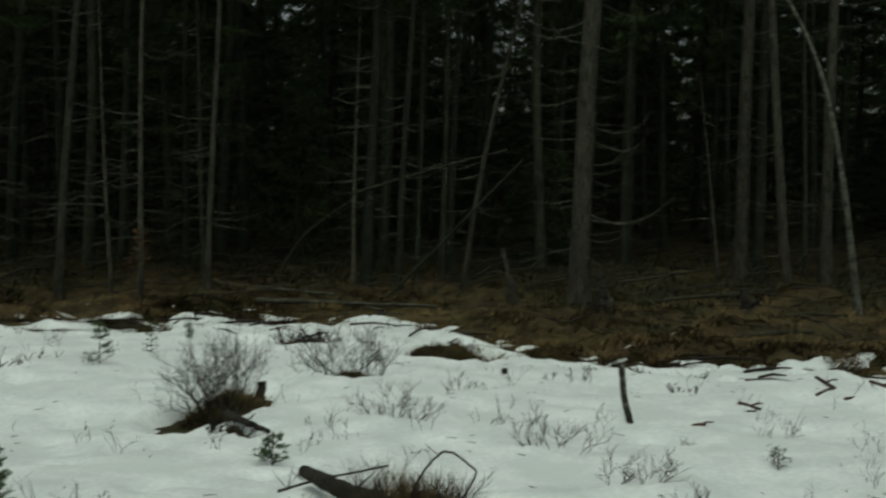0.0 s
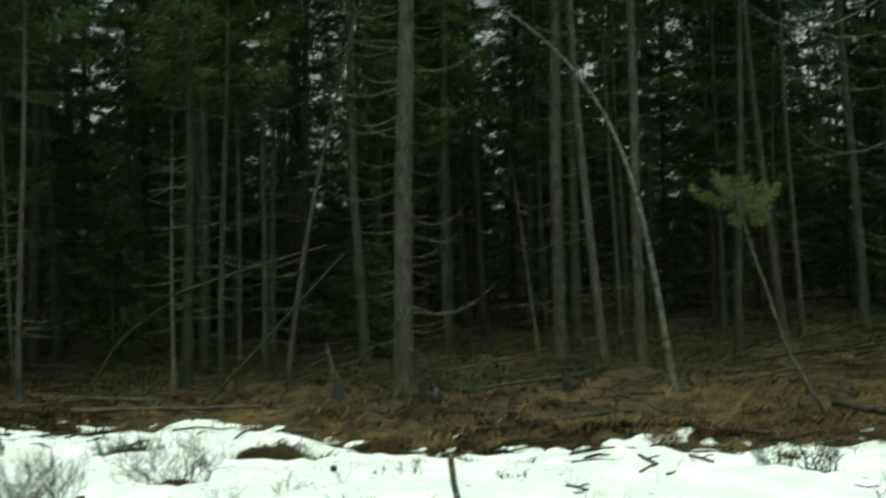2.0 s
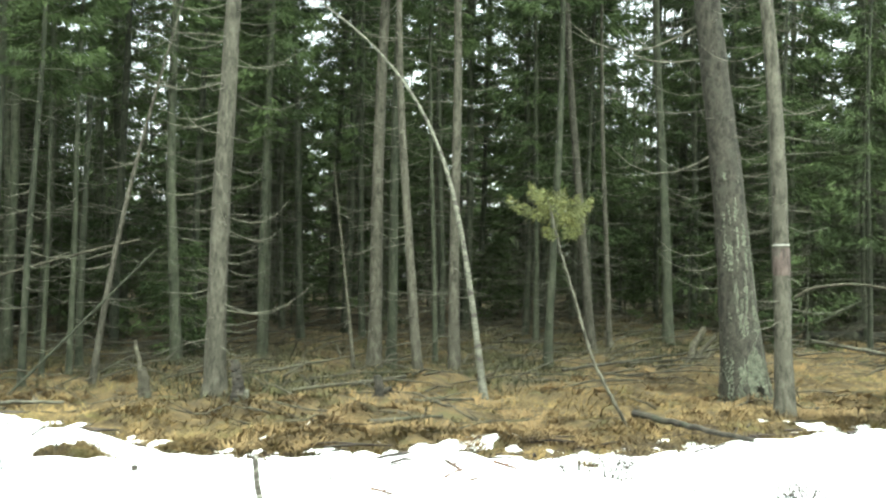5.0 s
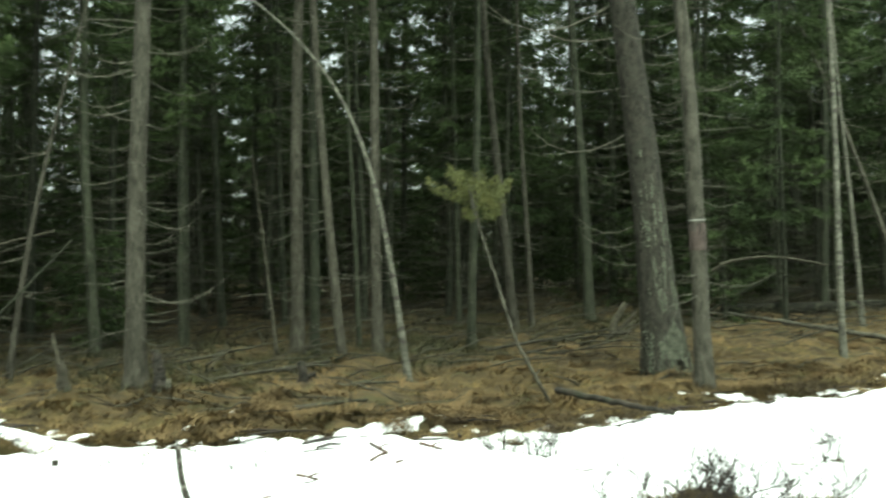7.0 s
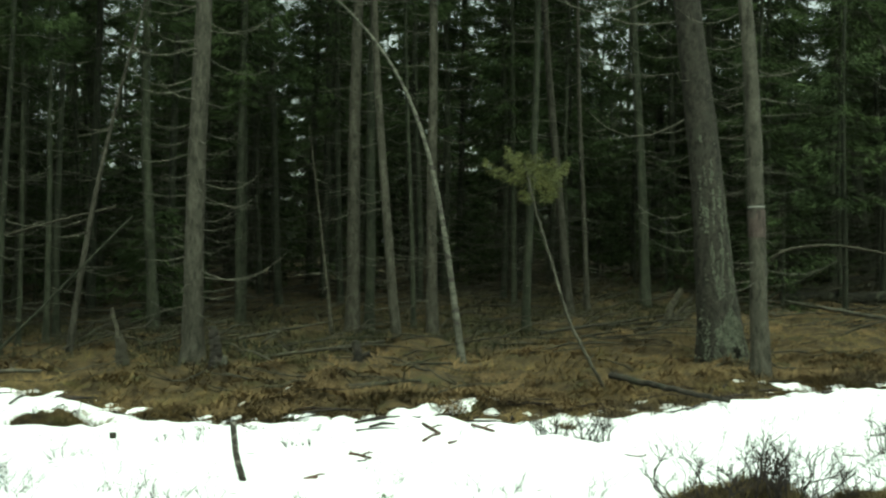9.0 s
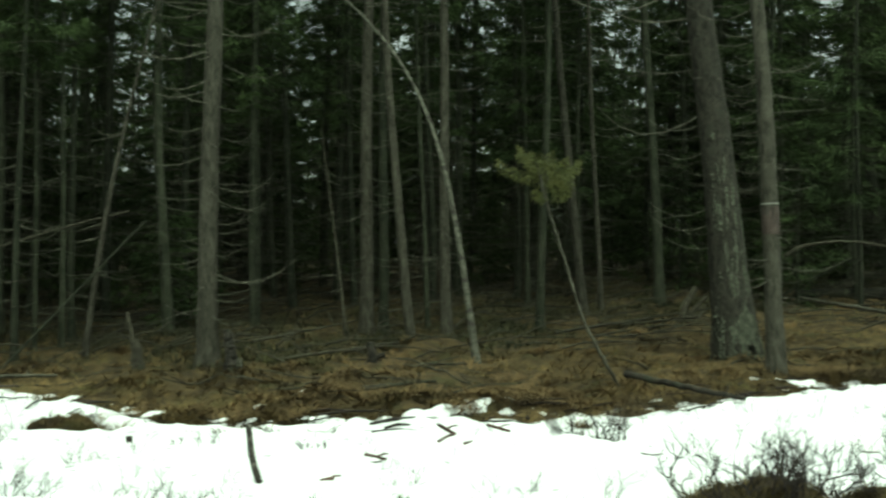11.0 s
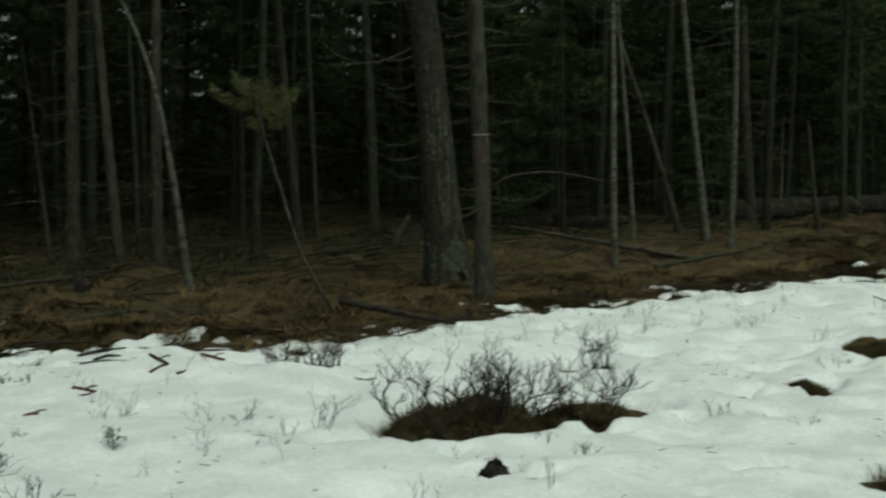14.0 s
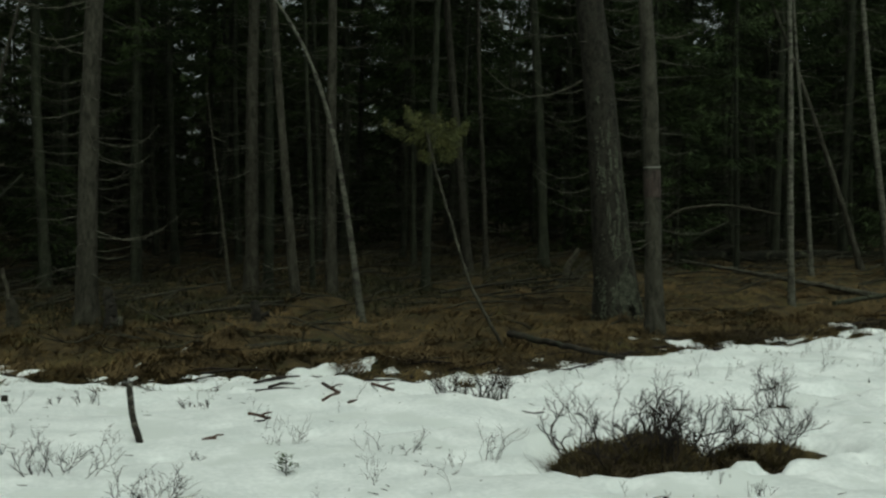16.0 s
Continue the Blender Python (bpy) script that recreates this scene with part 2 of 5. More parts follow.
def snow_z(x, y):
    x, y = np.asarray(x, float), np.asarray(y, float)
    b = beyond(x, y)
    e = 0.4 - b + 0.42 * smooth_noise(x, y, 0.8, 5) + 0.26 * smooth_noise(x, y * 1.5, 2.2, 2)
    # the deep snow of the clearing, more lumped and pitted towards the higher side
    rough = 0.6 + 1.1 * np.clip((x - 2.5) / 4, 0, 1)
    deep = rise(x, y) + 0.0 + 0.045 * smooth_noise(x, y, 0.45, 1) + 0.030 * smooth_noise(x, y, 1.4, 4)
    deep = deep + rough * (0.034 * smooth_noise(x, y, 2.6, 6) + 0.016 * np.abs(smooth_noise(x, y, 5.3, 15)) + 0.007 * smooth_noise(x, y, 11, 2))
    deep = deep - rough * 0.20 * np.clip(smooth_noise(x, y, 3.3, 61) - 0.5, 0, 1) - 0.12 * np.clip(smooth_noise(x, y, 7.5, 23) - 0.62, 0, 1)
    wob = 1 + 0.45 * smooth_noise(x, y, 3.0, 11) + 0.3 * smooth_noise(x, y, 8.0, 17)
    for hx, hy, p, q, turn in HOLLOWS:
        c, w = math.cos(radians(turn)), math.sin(radians(turn))
        d = (((x - hx) * c + (y - hy) * w) / p) ** 2 + (((y - hy) * c - (x - hx) * w) / q) ** 2
        deep = deep - 0.26 * np.exp(-(d * 0.6 * wob) ** 2) + 0.02 * np.exp(-((np.sqrt(d) - 1.9) / 0.4) ** 2)
    # a thin broken crust where it thins out over the matted grass
    thin = np.where(e > 0, 0.13 * (1 - np.exp(-np.clip(e, 0, 9) / 1.7)), 0.045 * e)
    thin = thin - 0.012 + 0.038 * smooth_noise(x * 0.7, y * 1.7, 2.6, 37) + 0.036 * smooth_noise(x * 0.7, y * 1.8, 5.5, 12) + 0.034 * smooth_noise(x * 0.8, y * 1.5, 8.5, 6) - 0.035 * np.clip((x - 5.2) / 1.5, 0, 1)
    crust = floor_z(x, y) + np.clip(thin, -0.2, 0.12)
    k = np.clip((e - 0.6) / 1.1, 0, 1)
    k = k * k * (3 - 2 * k)
    return np.where(b > 3.0, floor_z(x, y) - 0.3, k * deep + (1 - k) * crust)


def stretch(lo, hi, step, out_lo, out_hi):
    mid = np.arange(lo, hi + step / 2, step)
    left, right, g = [lo], [hi], step
    while left[0] > out_lo:
        g *= 1.3
        left.insert(0, max(out_lo, left[0] - g))
    g = step
    while right[-1] < out_hi:
        g *= 1.3
        right.append(min(out_hi, right[-1] + g))
    return np.concatenate([left[:-1], mid, right[1:]])


def sheet(name, xs, ys, fz, mat):
    X, Y = np.meshgrid(xs, ys)
    Z = fz(X, Y)
    nx, ny = len(xs), len(ys)
    idx = np.arange(nx * ny).reshape(ny, nx)
    faces = np.stack([idx[:-1, :-1], idx[:-1, 1:], idx[1:, 1:], idx[1:, :-1]], -1).reshape(-1, 4)
    me = bpy.data.meshes.new(name)
    me.from_pydata(np.stack([X, Y, Z], -1).reshape(-1, 3).tolist(), [], faces.tolist())
    me.materials.append(mat)
    me.polygons.foreach_set("use_smooth", [True] * len(me.polygons))
    me.update()
    return new(name, me)


# ---- ground and snow ----
tagged(sheet("ground", stretch(-10, 32, 0.10, -1500, 1500), stretch(9.5, 27, 0.09, -1500, 1500), floor_z, FLOOR),
       "brown forest floor of moss, needles and dead grass", "ground", kind="structure")
tagged(sheet("snow_cover", stretch(-8, 26, 0.07, -70, 60), stretch(3.5, 20, 0.065, -70, 24), snow_z, SNOW),
       "old wet snow with melted hollows over the clearing", "snow", kind="structure")


# ---- trees ----
def stem_line(h, lean, bend, steps, wobble, rng, limit=6.5, arch=0.0):
    """Sideways offset and height along a stem that leans and bends up to limit, then straightens out."""
    pts, n1, n2 = [], rng.uniform(0, 6), rng.uniform(0, 6)
    for i in range(steps + 1):
        z = h * (i / steps) ** 1.25
        k = min(z, limit)
        o = lean * k + bend * k * k
        o += arch * z * (z / h) ** 3.5
        if z > limit:
            o += (lean + 2 * bend * limit) * 3.0 * (1 - math.exp(-(z - limit) / 3.0))
        o += wobble * (math.sin(z * 0.9 + n1) - math.sin(n1))
        pts.append((o, wobble * (math.sin(z * 0.7 + n2) - math.sin(n2)), z))
    return pts


def at_height(pts, z):
    for a, b in zip(pts, pts[1:]):
        if b[2] >= z:
            f = (z - a[2]) / max(b[2] - a[2], 1e-6)
            return Vector(a).lerp(Vector(b), f)
    return Vector(pts[-1])


def branch_mesh(name, length, seed, mat, r=0.011, droop=0.25, twigs=4, sides=4):
    """A dead limb: it droops outwards and turns up at its tip, with a few side twigs."""
    rng = random.Random(seed)
    s, pts = Soup(), []
    side = rng.uniform(-0.15, 0.15)
    for i in range(6):
        f = i / 5
        pts.append(Vector((length * f, side * length * f * f + rng.uniform(-0.01, 0.01), length * (-droop * math.sin(f * 2.4) + 0.28 * f ** 3))))
    s.tube(pts, [r * (1 - 0.75 * i / 5) for i in range(6)], sides)
    for _ in range(twigs):
        i = rng.randrange(2, 5)
        p = pts[i]
        d = Vector((rng.uniform(0.4, 1), rng.choice((-1, 1)) * rng.uniform(0.4, 1), rng.uniform(-0.3, 0.5))).normalized() * length * rng.uniform(0.12, 0.3)
        s.tube([p, p + d * 0.5 + Vector((0, 0, -0.01)), p + d], [r * 0.4, r * 0.3, r * 0.15], 3)
    return s.mesh(name, mat)


DEAD = [branch_mesh("branch", 1.0, 100 + i, DEADWOOD, 0.008, random.Random(i).uniform(0.04, 0.24), 3 + i % 3) for i in range(7)]

# the same kind of limbs for inner trees, shade painted in by a dimmer wood
DEAD_SHADED = [branch_mesh("branch", 1.0, 150 + i, FALLEN, 0.0075, random.Random(i + 40).uniform(0.04, 0.24), 4) for i in range(7)]


def bough(s, at, yaw, length, rng, n=34, sprig=0.2, width=0.075, slope=-0.35):
    """A needled bough: sprigs along both sides of a drooping line."""
    c, w = math.cos(yaw), math.sin(yaw)
    for _ in range(n):
        f = rng.random() ** 0.7
        reach = length * f
        off = rng.uniform(-1, 1) * length * 0.30 * (1.15 - f)
        z = slope * reach + 0.25 * length * f ** 3 - abs(off) * 0.35 + rng.uniform(-0.07, 0.07)
        p = (at[0] + c * reach - w * off, at[1] + w * reach + c * off, at[2] + z)
        d = (c * 0.7 - w * off * 3 / length + rng.uniform(-0.5, 0.5), w * 0.7 + c * off * 3 / length + rng.uniform(-0.5, 0.5), rng.uniform(-1.0, 0.15))
        s.needle(p, d, (rng.uniform(-1, 1), rng.uniform(-1, 1), rng.uniform(-0.6, 1)), sprig * rng.uniform(0.6, 1.3), width * rng.uniform(0.6, 1.3))


def crown_mesh(h, start, reach, seed, boughs=80, n=34, sprig=0.2, width=0.075, pts=None, mat=None):
    rng = random.Random(seed)
    s = Soup()
    for i in range(boughs):
        f = (i + rng.random()) / boughs
        z = start + (h - start) * f
        axis = at_height(pts, z) if pts else Vector((0, 0, z))
        length = reach * (1 - f) ** 0.75 * rng.uniform(0.55, 1.15) + 0.25
        if f < 0.25:
            length *= 0.55 + 1.8 * f
        bough(s, (axis.x, axis.y, z), rng.uniform(0, 6.283), length, rng, n, sprig, width, rng.uniform(-0.55, -0.05))
    return s.mesh("crown", mat or NEEDLES, False)


def trunk_mesh(pts, r, h, sides, flare, rough, seed, mat, top=0.12, reach=0.28, lobes=0.0):
    rng = random.Random(seed)
    s = Soup()
    radii = [r * (1 - (1 - top) * p[2] / h) * (1 + flare * math.exp(-p[2] / reach)) for p in pts]
    s.tube(pts, radii, sides, rough, rng)
    if lobes:
        # root buttresses spread from the foot
        a, b = rng.uniform(0, 6), rng.uniform(0, 6)
        for i, p in enumerate(pts):
            for j in range(sides):
                q = 6.283 * j / sides
                k = 1 + lobes * math.exp(-max(p[2], 0) / 0.45) * (0.6 * math.cos(3 * q + a) + 0.4 * math.cos(5 * q + b) + 0.35)
                v = s.v[i * sides + j]
                s.v[i * sides + j] = (p[0] + (v[0] - p[0]) * k, p[1] + (v[1] - p[1]) * k, v[2])
    return s.mesh("trunk", mat)


def fine_twigs(pts, lo, hi, count, length, seed, mat, sides=3):
    rng = random.Random(seed)
    s = Soup()
    for _ in range(count):
        z = rng.uniform(lo, hi)
        p = at_height(pts, z) if pts else Vector((0, 0, z))
        q, ln = rng.uniform(0, 6.283), length * rng.uniform(0.35, 1.1)
        d = Vector((math.cos(q), math.sin(q), 0))
        b = d.cross(Vector((0, 0, 1))) * rng.uniform(-0.2, 0.2) * ln
        s.tube([p, p + d * ln * 0.5 + Vector((0, 0, rng.uniform(-0.16, 0.02) * ln)), p + d * ln + b + Vector((0, 0, rng.uniform(-0.25, 0.15) * ln))],
               [0.009, 0.006, 0.003], sides, cap=False)
    return s.mesh("dead_twigs", mat)


def across(x, y):
    """The turn about z that lays a stem's lean along the edge of the wood as seen over the clearing."""
    return math.atan2(-x, y)


def edge_tree(name, x, y, r, h, lean, bend, label, category, mat, seed, limbs=0, limb=(0.5, 1.2), low=0.8, high=6.5, twigs=0, crown=0.0, reach=1.6,
              wobble=0.02, flare=0.35, sides=12, group="trees along the edge of the wood", boughs=70, top=0.12, arch=0.0, spread=0.28, lobes=0.12):
    rng = random.Random(seed)
    r = r * 0.92 if r > 0.09 else r
    z = float(floor_z(x, y)) - 0.06
    ob = thing(name, (x, y, z), label, category, group)
    ob.rotation_euler = (0, 0, across(x, y))
    pts = stem_line(h, lean, bend, 44, wobble, rng, 6.5, arch)
    part("trunk", trunk_mesh(pts, r, h, sides, flare, 0.06, seed, mat, top, spread, lobes if r > 0.05 else 0.0), ob)
    for i in range(limbs):
        zz = low + (high - low) * (i + rng.random()) / limbs
        p = at_height(pts, zz)
        ln = rng.uniform(*limb)
        part("branch", (DEAD_SHADED if mat is BARK_DARK else DEAD)[rng.randrange(7)], ob, "", Matrix.Translation(p) @ Euler((rng.uniform(-0.3, 0.3), rng.uniform(-0.12, 0.22), rng.choice((0, math.pi)) + rng.gauss(0, 0.55))).to_matrix().to_4x4() @ Matrix.Diagonal((ln, ln, ln, 1)))
    if twigs:
        tagged(part("dead_brush", fine_twigs(pts, 0.6, min(h * 0.8, 8), twigs, 0.8, seed + 1, DEADWOOD), ob), kind="stuff")
    if crown:
        part("crown", crown_mesh(h + 0.3, crown, reach, seed + 2, boughs, 115, 0.17, 0.031, pts), ob, "dark green needled crown")
    return ob


SPRUCE = "tall grey spruce trunk with dead lower limbs"
edge_tree("spruce_tree", 1.79, 15.72, 0.148, 17, 0.023, 0, "straight pale grey spruce with many bare dead limbs", "tree", BARK_GREY, 11, 54, (0.4, 1.25), 0.7, 7.5, 40, 6.6, 2.0, flare=0.5)
edge_tree("leaning_tree", 0.30, 17.33, 0.048, 6.4, 0.132, 0.0127, "thin leaning grey tree with sparse twigs", "tree", BARK_GREY, 12, 4, (0.3, 0.7), 2, 5, 14, 0)
edge_tree("spruce_tree", 4.86, 19.76, 0.125, 18, 0.012, 0, "straight grey spruce trunk among dead twigs", "tree", BARK_GREY, 13, 16, (0.4, 0.9), 1, 7, 40, 7.2, 1.8)
edge_tree("spruce_tree", 5.32, 20.47, 0.098, 16, 0.009, 0, "dark slender spruce standing close behind another", "tree", BARK_DARK, 14, 8, (0.4, 0.9), 1, 7, 40, 6.6, 1.6)
edge_tree("spruce_tree", 5.31, 18.6, 0.081, 14, -0.121, 0.0087, "slender grey tree with a slight bow", "tree", BARK_GREY, 15, 8, (0.3, 0.7), 1, 6, 30, 7, 1.3)
edge_tree("arched_birch", 5.36, 15.52, 0.052, 5.4, -0.13, 0, "pale thin birch bent over into an arch", "tree", BIRCH, 16, 0, twigs=0, wobble=0.012, flare=0.3, sides=10, top=0.22, arch=-0.30)
edge_tree("spruce_tree", 5.97, 18.82, 0.104, 16, -0.010, 0, "straight pale grey tree with short dead limbs", "tree", BARK_GREY, 17, 16, (0.3, 0.8), 1, 6.5, 30, 7, 1.5)
edge_tree("dead_sapling", 4.37, 19.15, 0.035, 3.4, -0.103, 0, "thin leaning dead sapling", "tree", FALLEN, 18, 3, (0.2, 0.4), 1, 3, 6)
edge_tree("spruce_tree", 8.16, 20.27, 0.08, 15, 0.027, 0, "slender grey spruce with fine dead twigs", "tree", BARK_DARK, 19, 8, (0.4, 0.9), 1, 7, 36, 6.5, 1.5)
edge_tree("spruce_tree", 9.82, 22.08, 0.10, 16, -0.124, 0.0059, "slim grey tree leaning a little", "tree", BARK_GREY, 20, 8, (0.4, 0.9), 1.4, 7, 36, 7, 1.5)
edge_tree("spruce_tree", 10.33, 22.4, 0.057, 12, -0.035, 0, "thin pale tree with fine twigs", "tree", BARK_GREY, 21, 6, (0.3, 0.7), 1, 6, 30, 6.5, 1.1)
edge_tree("spruce_tree", 11.65, 22.42, 0.117, 17, -0.047, 0, SPRUCE, "tree", BARK_DARK, 22, 12, (0.5, 1.2), 1, 7, 40, 8, 1.6)
edge_tree("old_spruce", 9.37, 15.64, 0.27, 20, -0.090, -0.0017, "thick old spruce with flaky reddish bark and lichen on its foot", "tree", BARK_OLD, 23, 26, (0.5, 1.5), 2.4, 8, 20, 7.5, 2.8, 0.02, 0.42, 22, spread=1.5, lobes=0.3)
edge_tree("marked_spruce", 8.72, 13.56, 0.128, 17, -0.026, -0.0057, "grey spruce with a thin pale band round its trunk", "tree", BARK_GREY, 24, 20, (0.4, 1.0), 1.4, 7, 30, 7, 1.8)
edge_tree("spruce_tree", 12.93, 20.3, 0.10, 16, -0.05, 0, SPRUCE, "tree", BARK_DARK, 25, 18, (0.5, 1.3), 0.8, 7, 40, 7, 1.6)
edge_tree("spruce_tree", -1.12, 18.2, 0.085, 15, 0.015, 0, SPRUCE, "tree", BARK_DARK, 26, 8, (0.4, 0.9), 0.8, 6, 50, 4.6, 1.7)
edge_tree("spruce_tree", 4.51, 24.76, 0.082, 15, -0.041, 0, SPRUCE, "tree", BARK_DARK, 27, 6, (0.4, 0.9), 0.8, 6, 50, 6, 1.6)
edge_tree("spruce_tree", 6.09, 20.36, 0.049, 11, -0.027, 0, "thin dark spruce pole", "tree", BARK_DARK, 28, 5, (0.3, 0.6), 0.8, 6, 40, 5.5, 1.1)
edge_tree("dead_sapling", -1.30, 17.99, 0.034, 4.2, 0.006, 0, "thin pale standing dead sapling", "tree", DEADWOOD, 29, 6, (0.2, 0.5), 0.6, 4, 14)
edge_tree("spruce_tree", -0.64, 18.12, 0.055, 12, 0.032, 0, "thin dark spruce pole", "tree", BARK_DARK, 30, 6, (0.3, 0.7), 0.8, 6, 50, 4.4, 1.4)
edge_tree("spruce_tree", -0.40, 19.14, 0.040, 11, 0.014, 0, "thin dark spruce pole", "tree", BARK_DARK, 31, 5, (0.3, 0.7), 0.8, 6, 40, 4.4, 1.2)
edge_tree("spruce_tree", -0.01, 19.04, 0.049, 13, 0.017, 0, "thin dark spruce pole", "tree", BARK_DARK, 32, 5, (0.3, 0.7), 0.8, 6, 40, 5.5, 1.3)
edge_tree("spruce_tree", 0.14, 19.74, 0.060, 15, 0.011, 0, "slim dark spruce trunk", "tree", BARK_DARK, 33, 5, (0.3, 0.7), 0.8, 6, 40, 6, 1.5)
edge_tree("spruce_tree", -5.18, 16.43, 0.064, 13, 0.054, 0, "slim grey spruce leaning slightly", "tree", BARK_GREY, 34, 12, (0.3, 0.8), 0.6, 6, 40, 4.6, 1.6)
edge_tree("dead_sapling", -4.26, 15.75, 0.030, 5, -0.052, 0, "thin pale standing dead sapling", "tree", BARK_GREY, 35, 8, (0.2, 0.5), 0.8, 4.5, 14)
edge_tree("spruce_tree", -3.80, 15.36, 0.038, 9, 0.008, 0, "thin pale straight tree with short twigs", "tree", BARK_GREY, 36, 12, (0.2, 0.5), 0.6, 6, 30, 5, 1.0, boughs=40)
edge_tree("spruce_tree", -3.18, 16.52, 0.043, 11, 0.023, 0, "thin pale straight tree with short twigs", "tree", BARK_GREY, 37, 12, (0.2, 0.6), 0.6, 6, 36, 5, 1.2, boughs=50)
edge_tree("spruce_tree", -3.46, 17.8, 0.034, 9, -0.044, 0, "thin dark spruce pole", "tree", BARK_DARK, 38, 8, (0.2, 0.6), 0.6, 6, 36, 4.5, 1.1, boughs=50)
edge_tree("spruce_tree", -6.45, 15.86, 0.064, 13, 0.056, 0, "slim grey spruce leaning slightly", "tree", BARK_DARK, 39, 8, (0.3, 0.8), 0.6, 6, 50, 3.6, 1.7)
edge_tree("spruce_tree", -6.01, 15.93, 0.048, 11, 0.034, 0, "thin dark spruce pole", "tree", BARK_DARK, 40, 8, (0.3, 0.8), 0.6, 6, 50, 3.4, 1.5)
edge_tree("spruce_tree", 22.66, 29.75, 0.19, 18, -0.15, 0.0097, SPRUCE, "tree", BARK_DARK, 41, 8, (0.6, 1.4), 1, 8, 40, 7.5, 2.0)
edge_tree("birch_tree", 13.13, 16.32, 0.058, 11, -0.033, 0, "slim pale birch pole", "tree", BIRCH, 42, 6, (0.2, 0.5), 1.5, 6, 12, 0, top=0.25)
edge_tree("birch_tree", 16.23, 19.62, 0.053, 8, -0.077, 0, "slim pale birch pole", "tree", BIRCH, 43, 4, (0.2, 0.5), 1.5, 6, 12, 0, top=0.25)
edge_tree("leaning_tree", 17.74, 19.91, 0.066, 8, -0.263, -0.0141, "grey tree leaning far over", "tree", BARK_GREY, 44, 6, (0.3, 0.8), 1.5, 6, 12, 0, top=0.3)
edge_tree("birch_tree", 17.75, 19.09, 0.075, 12, -0.112, 0, "pale leaning birch trunk", "tree", BIRCH, 45, 12, (0.4, 1.2), 1.5, 8, 20, 0, top=0.25)
edge_tree("birch_tree", 17.41, 18.03, 0.064, 12, 0, 0, "slim pale birch pole", "tree", BIRCH, 46, 6, (0.3, 0.8), 1.5, 8, 16, 0, top=0.25)
edge_tree("spruce_tree", 21.07, 21.2, 0.15, 17, -0.052, 0, SPRUCE, "tree", BARK_GREY, 47, 16, (0.5, 1.3), 1.5, 8, 40, 7.5, 1.9)
edge_tree("spruce_tree", 22.95, 23.98, 0.11, 16, 0.01, -0.0138, SPRUCE, "tree", BARK_DARK, 48, 10, (0.5, 1.2), 1.5, 8, 40, 7, 1.7)
edge_tree("dead_sapling", 22.26, 21.41, 0.045, 2.6, 0.004, 0, "broken pale dead stem", "tree", DEADWOOD, 49, 3, (0.2, 0.4), 0.8, 2.4, 6)
edge_tree("birch_snag", 21.03, 19.06, 0.057, 2.5, -0.105, 0, "broken pale birch snag", "tree", BARK_GREY, 50, 2, (0.2, 0.4), 0.8, 2.4, 4, top=0.5)
edge_tree("spruce_tree", 29.65, 25.18, 0.117, 16, -0.076, 0, SPRUCE, "tree", BARK_DARK, 51, 8, (0.5, 1.2), 1, 8, 40, 6, 1.8)
edge_tree("spruce_tree", 31.15, 26.04, 0.104, 16, -0.095, 0, SPRUCE, "tree", BARK_DARK, 52, 8, (0.5, 1.2), 1, 8, 40, 6, 1.8)
edge_tree("spruce_tree", 35.09, 28.0, 0.146, 17, -0.118, 0, SPRUCE, "tree", BARK_DARK, 53, 8, (0.5, 1.2), 1, 8, 40, 6, 1.8)

# long curved limbs low on the old spruce
old = next(o for o in scene.objects if o.name == "old_spruce")
line = stem_line(20, -0.090, -0.0017, 44, 0.02, random.Random(23))
for z, ln, q in ((5.6, 2.2, 172), (5.05, 1.5, 186), (4.55, 1.0, 178), (4.3, 1.5, 182), (3.7, 1.75, 174), (3.55, 1.0, 190), (3.4, 0.9, 168), (2.35, 1.15, 178), (2.1, 1.1, 186), (1.95, 0.8, 170), (1.7, 0.95, 184)):
    p = at_height(line, z)
    part("branch", DEAD[int(z * 10) % 7], old, "", Matrix.Translation(p) @ Euler((0.1, 0.05, radians(q))).to_matrix().to_4x4() @ Matrix.Diagonal((ln, ln, ln, 1)))

# grey lichen in broad flaky patches on the lower bark of the old spruce
s, rng = Soup(), random.Random(29)
while len(s.f) < 7600:
    z, q = 3.3 * rng.random() ** 1.2, rng.gauss(-0.95, 0.6)
    patch = float(smooth_noise(z * 1.0, q * 1.6, 3.2, 5)) + 0.5 * float(smooth_noise(z, q * 1.5, 8.0, 9))
    if patch < -0.12 + 0.15 * z:
        continue
    c = at_height(line, z)
    r = 0.248 * (1 - 0.88 * z / 20) * (1 + 0.42 * math.exp(-z / 1.5)) * (1.0 + 0.34 * math.exp(-z / 0.4)) * 1.015
    d = Vector((math.cos(q), math.sin(q), 0))
    s.leaf(Vector((c.x, c.y, z)) + d * r, Vector((rng.uniform(-0.8, 0.8) * -d.y, rng.uniform(-0.8, 0.8) * d.x, rng.choice((-1, 1)))), d, rng.uniform(0.02, 0.055), rng.uniform(0.014, 0.036))
tagged(part("lichen", s.mesh("lichen", LICHEN, False), old, "pale grey lichen flakes"), kind="stuff")

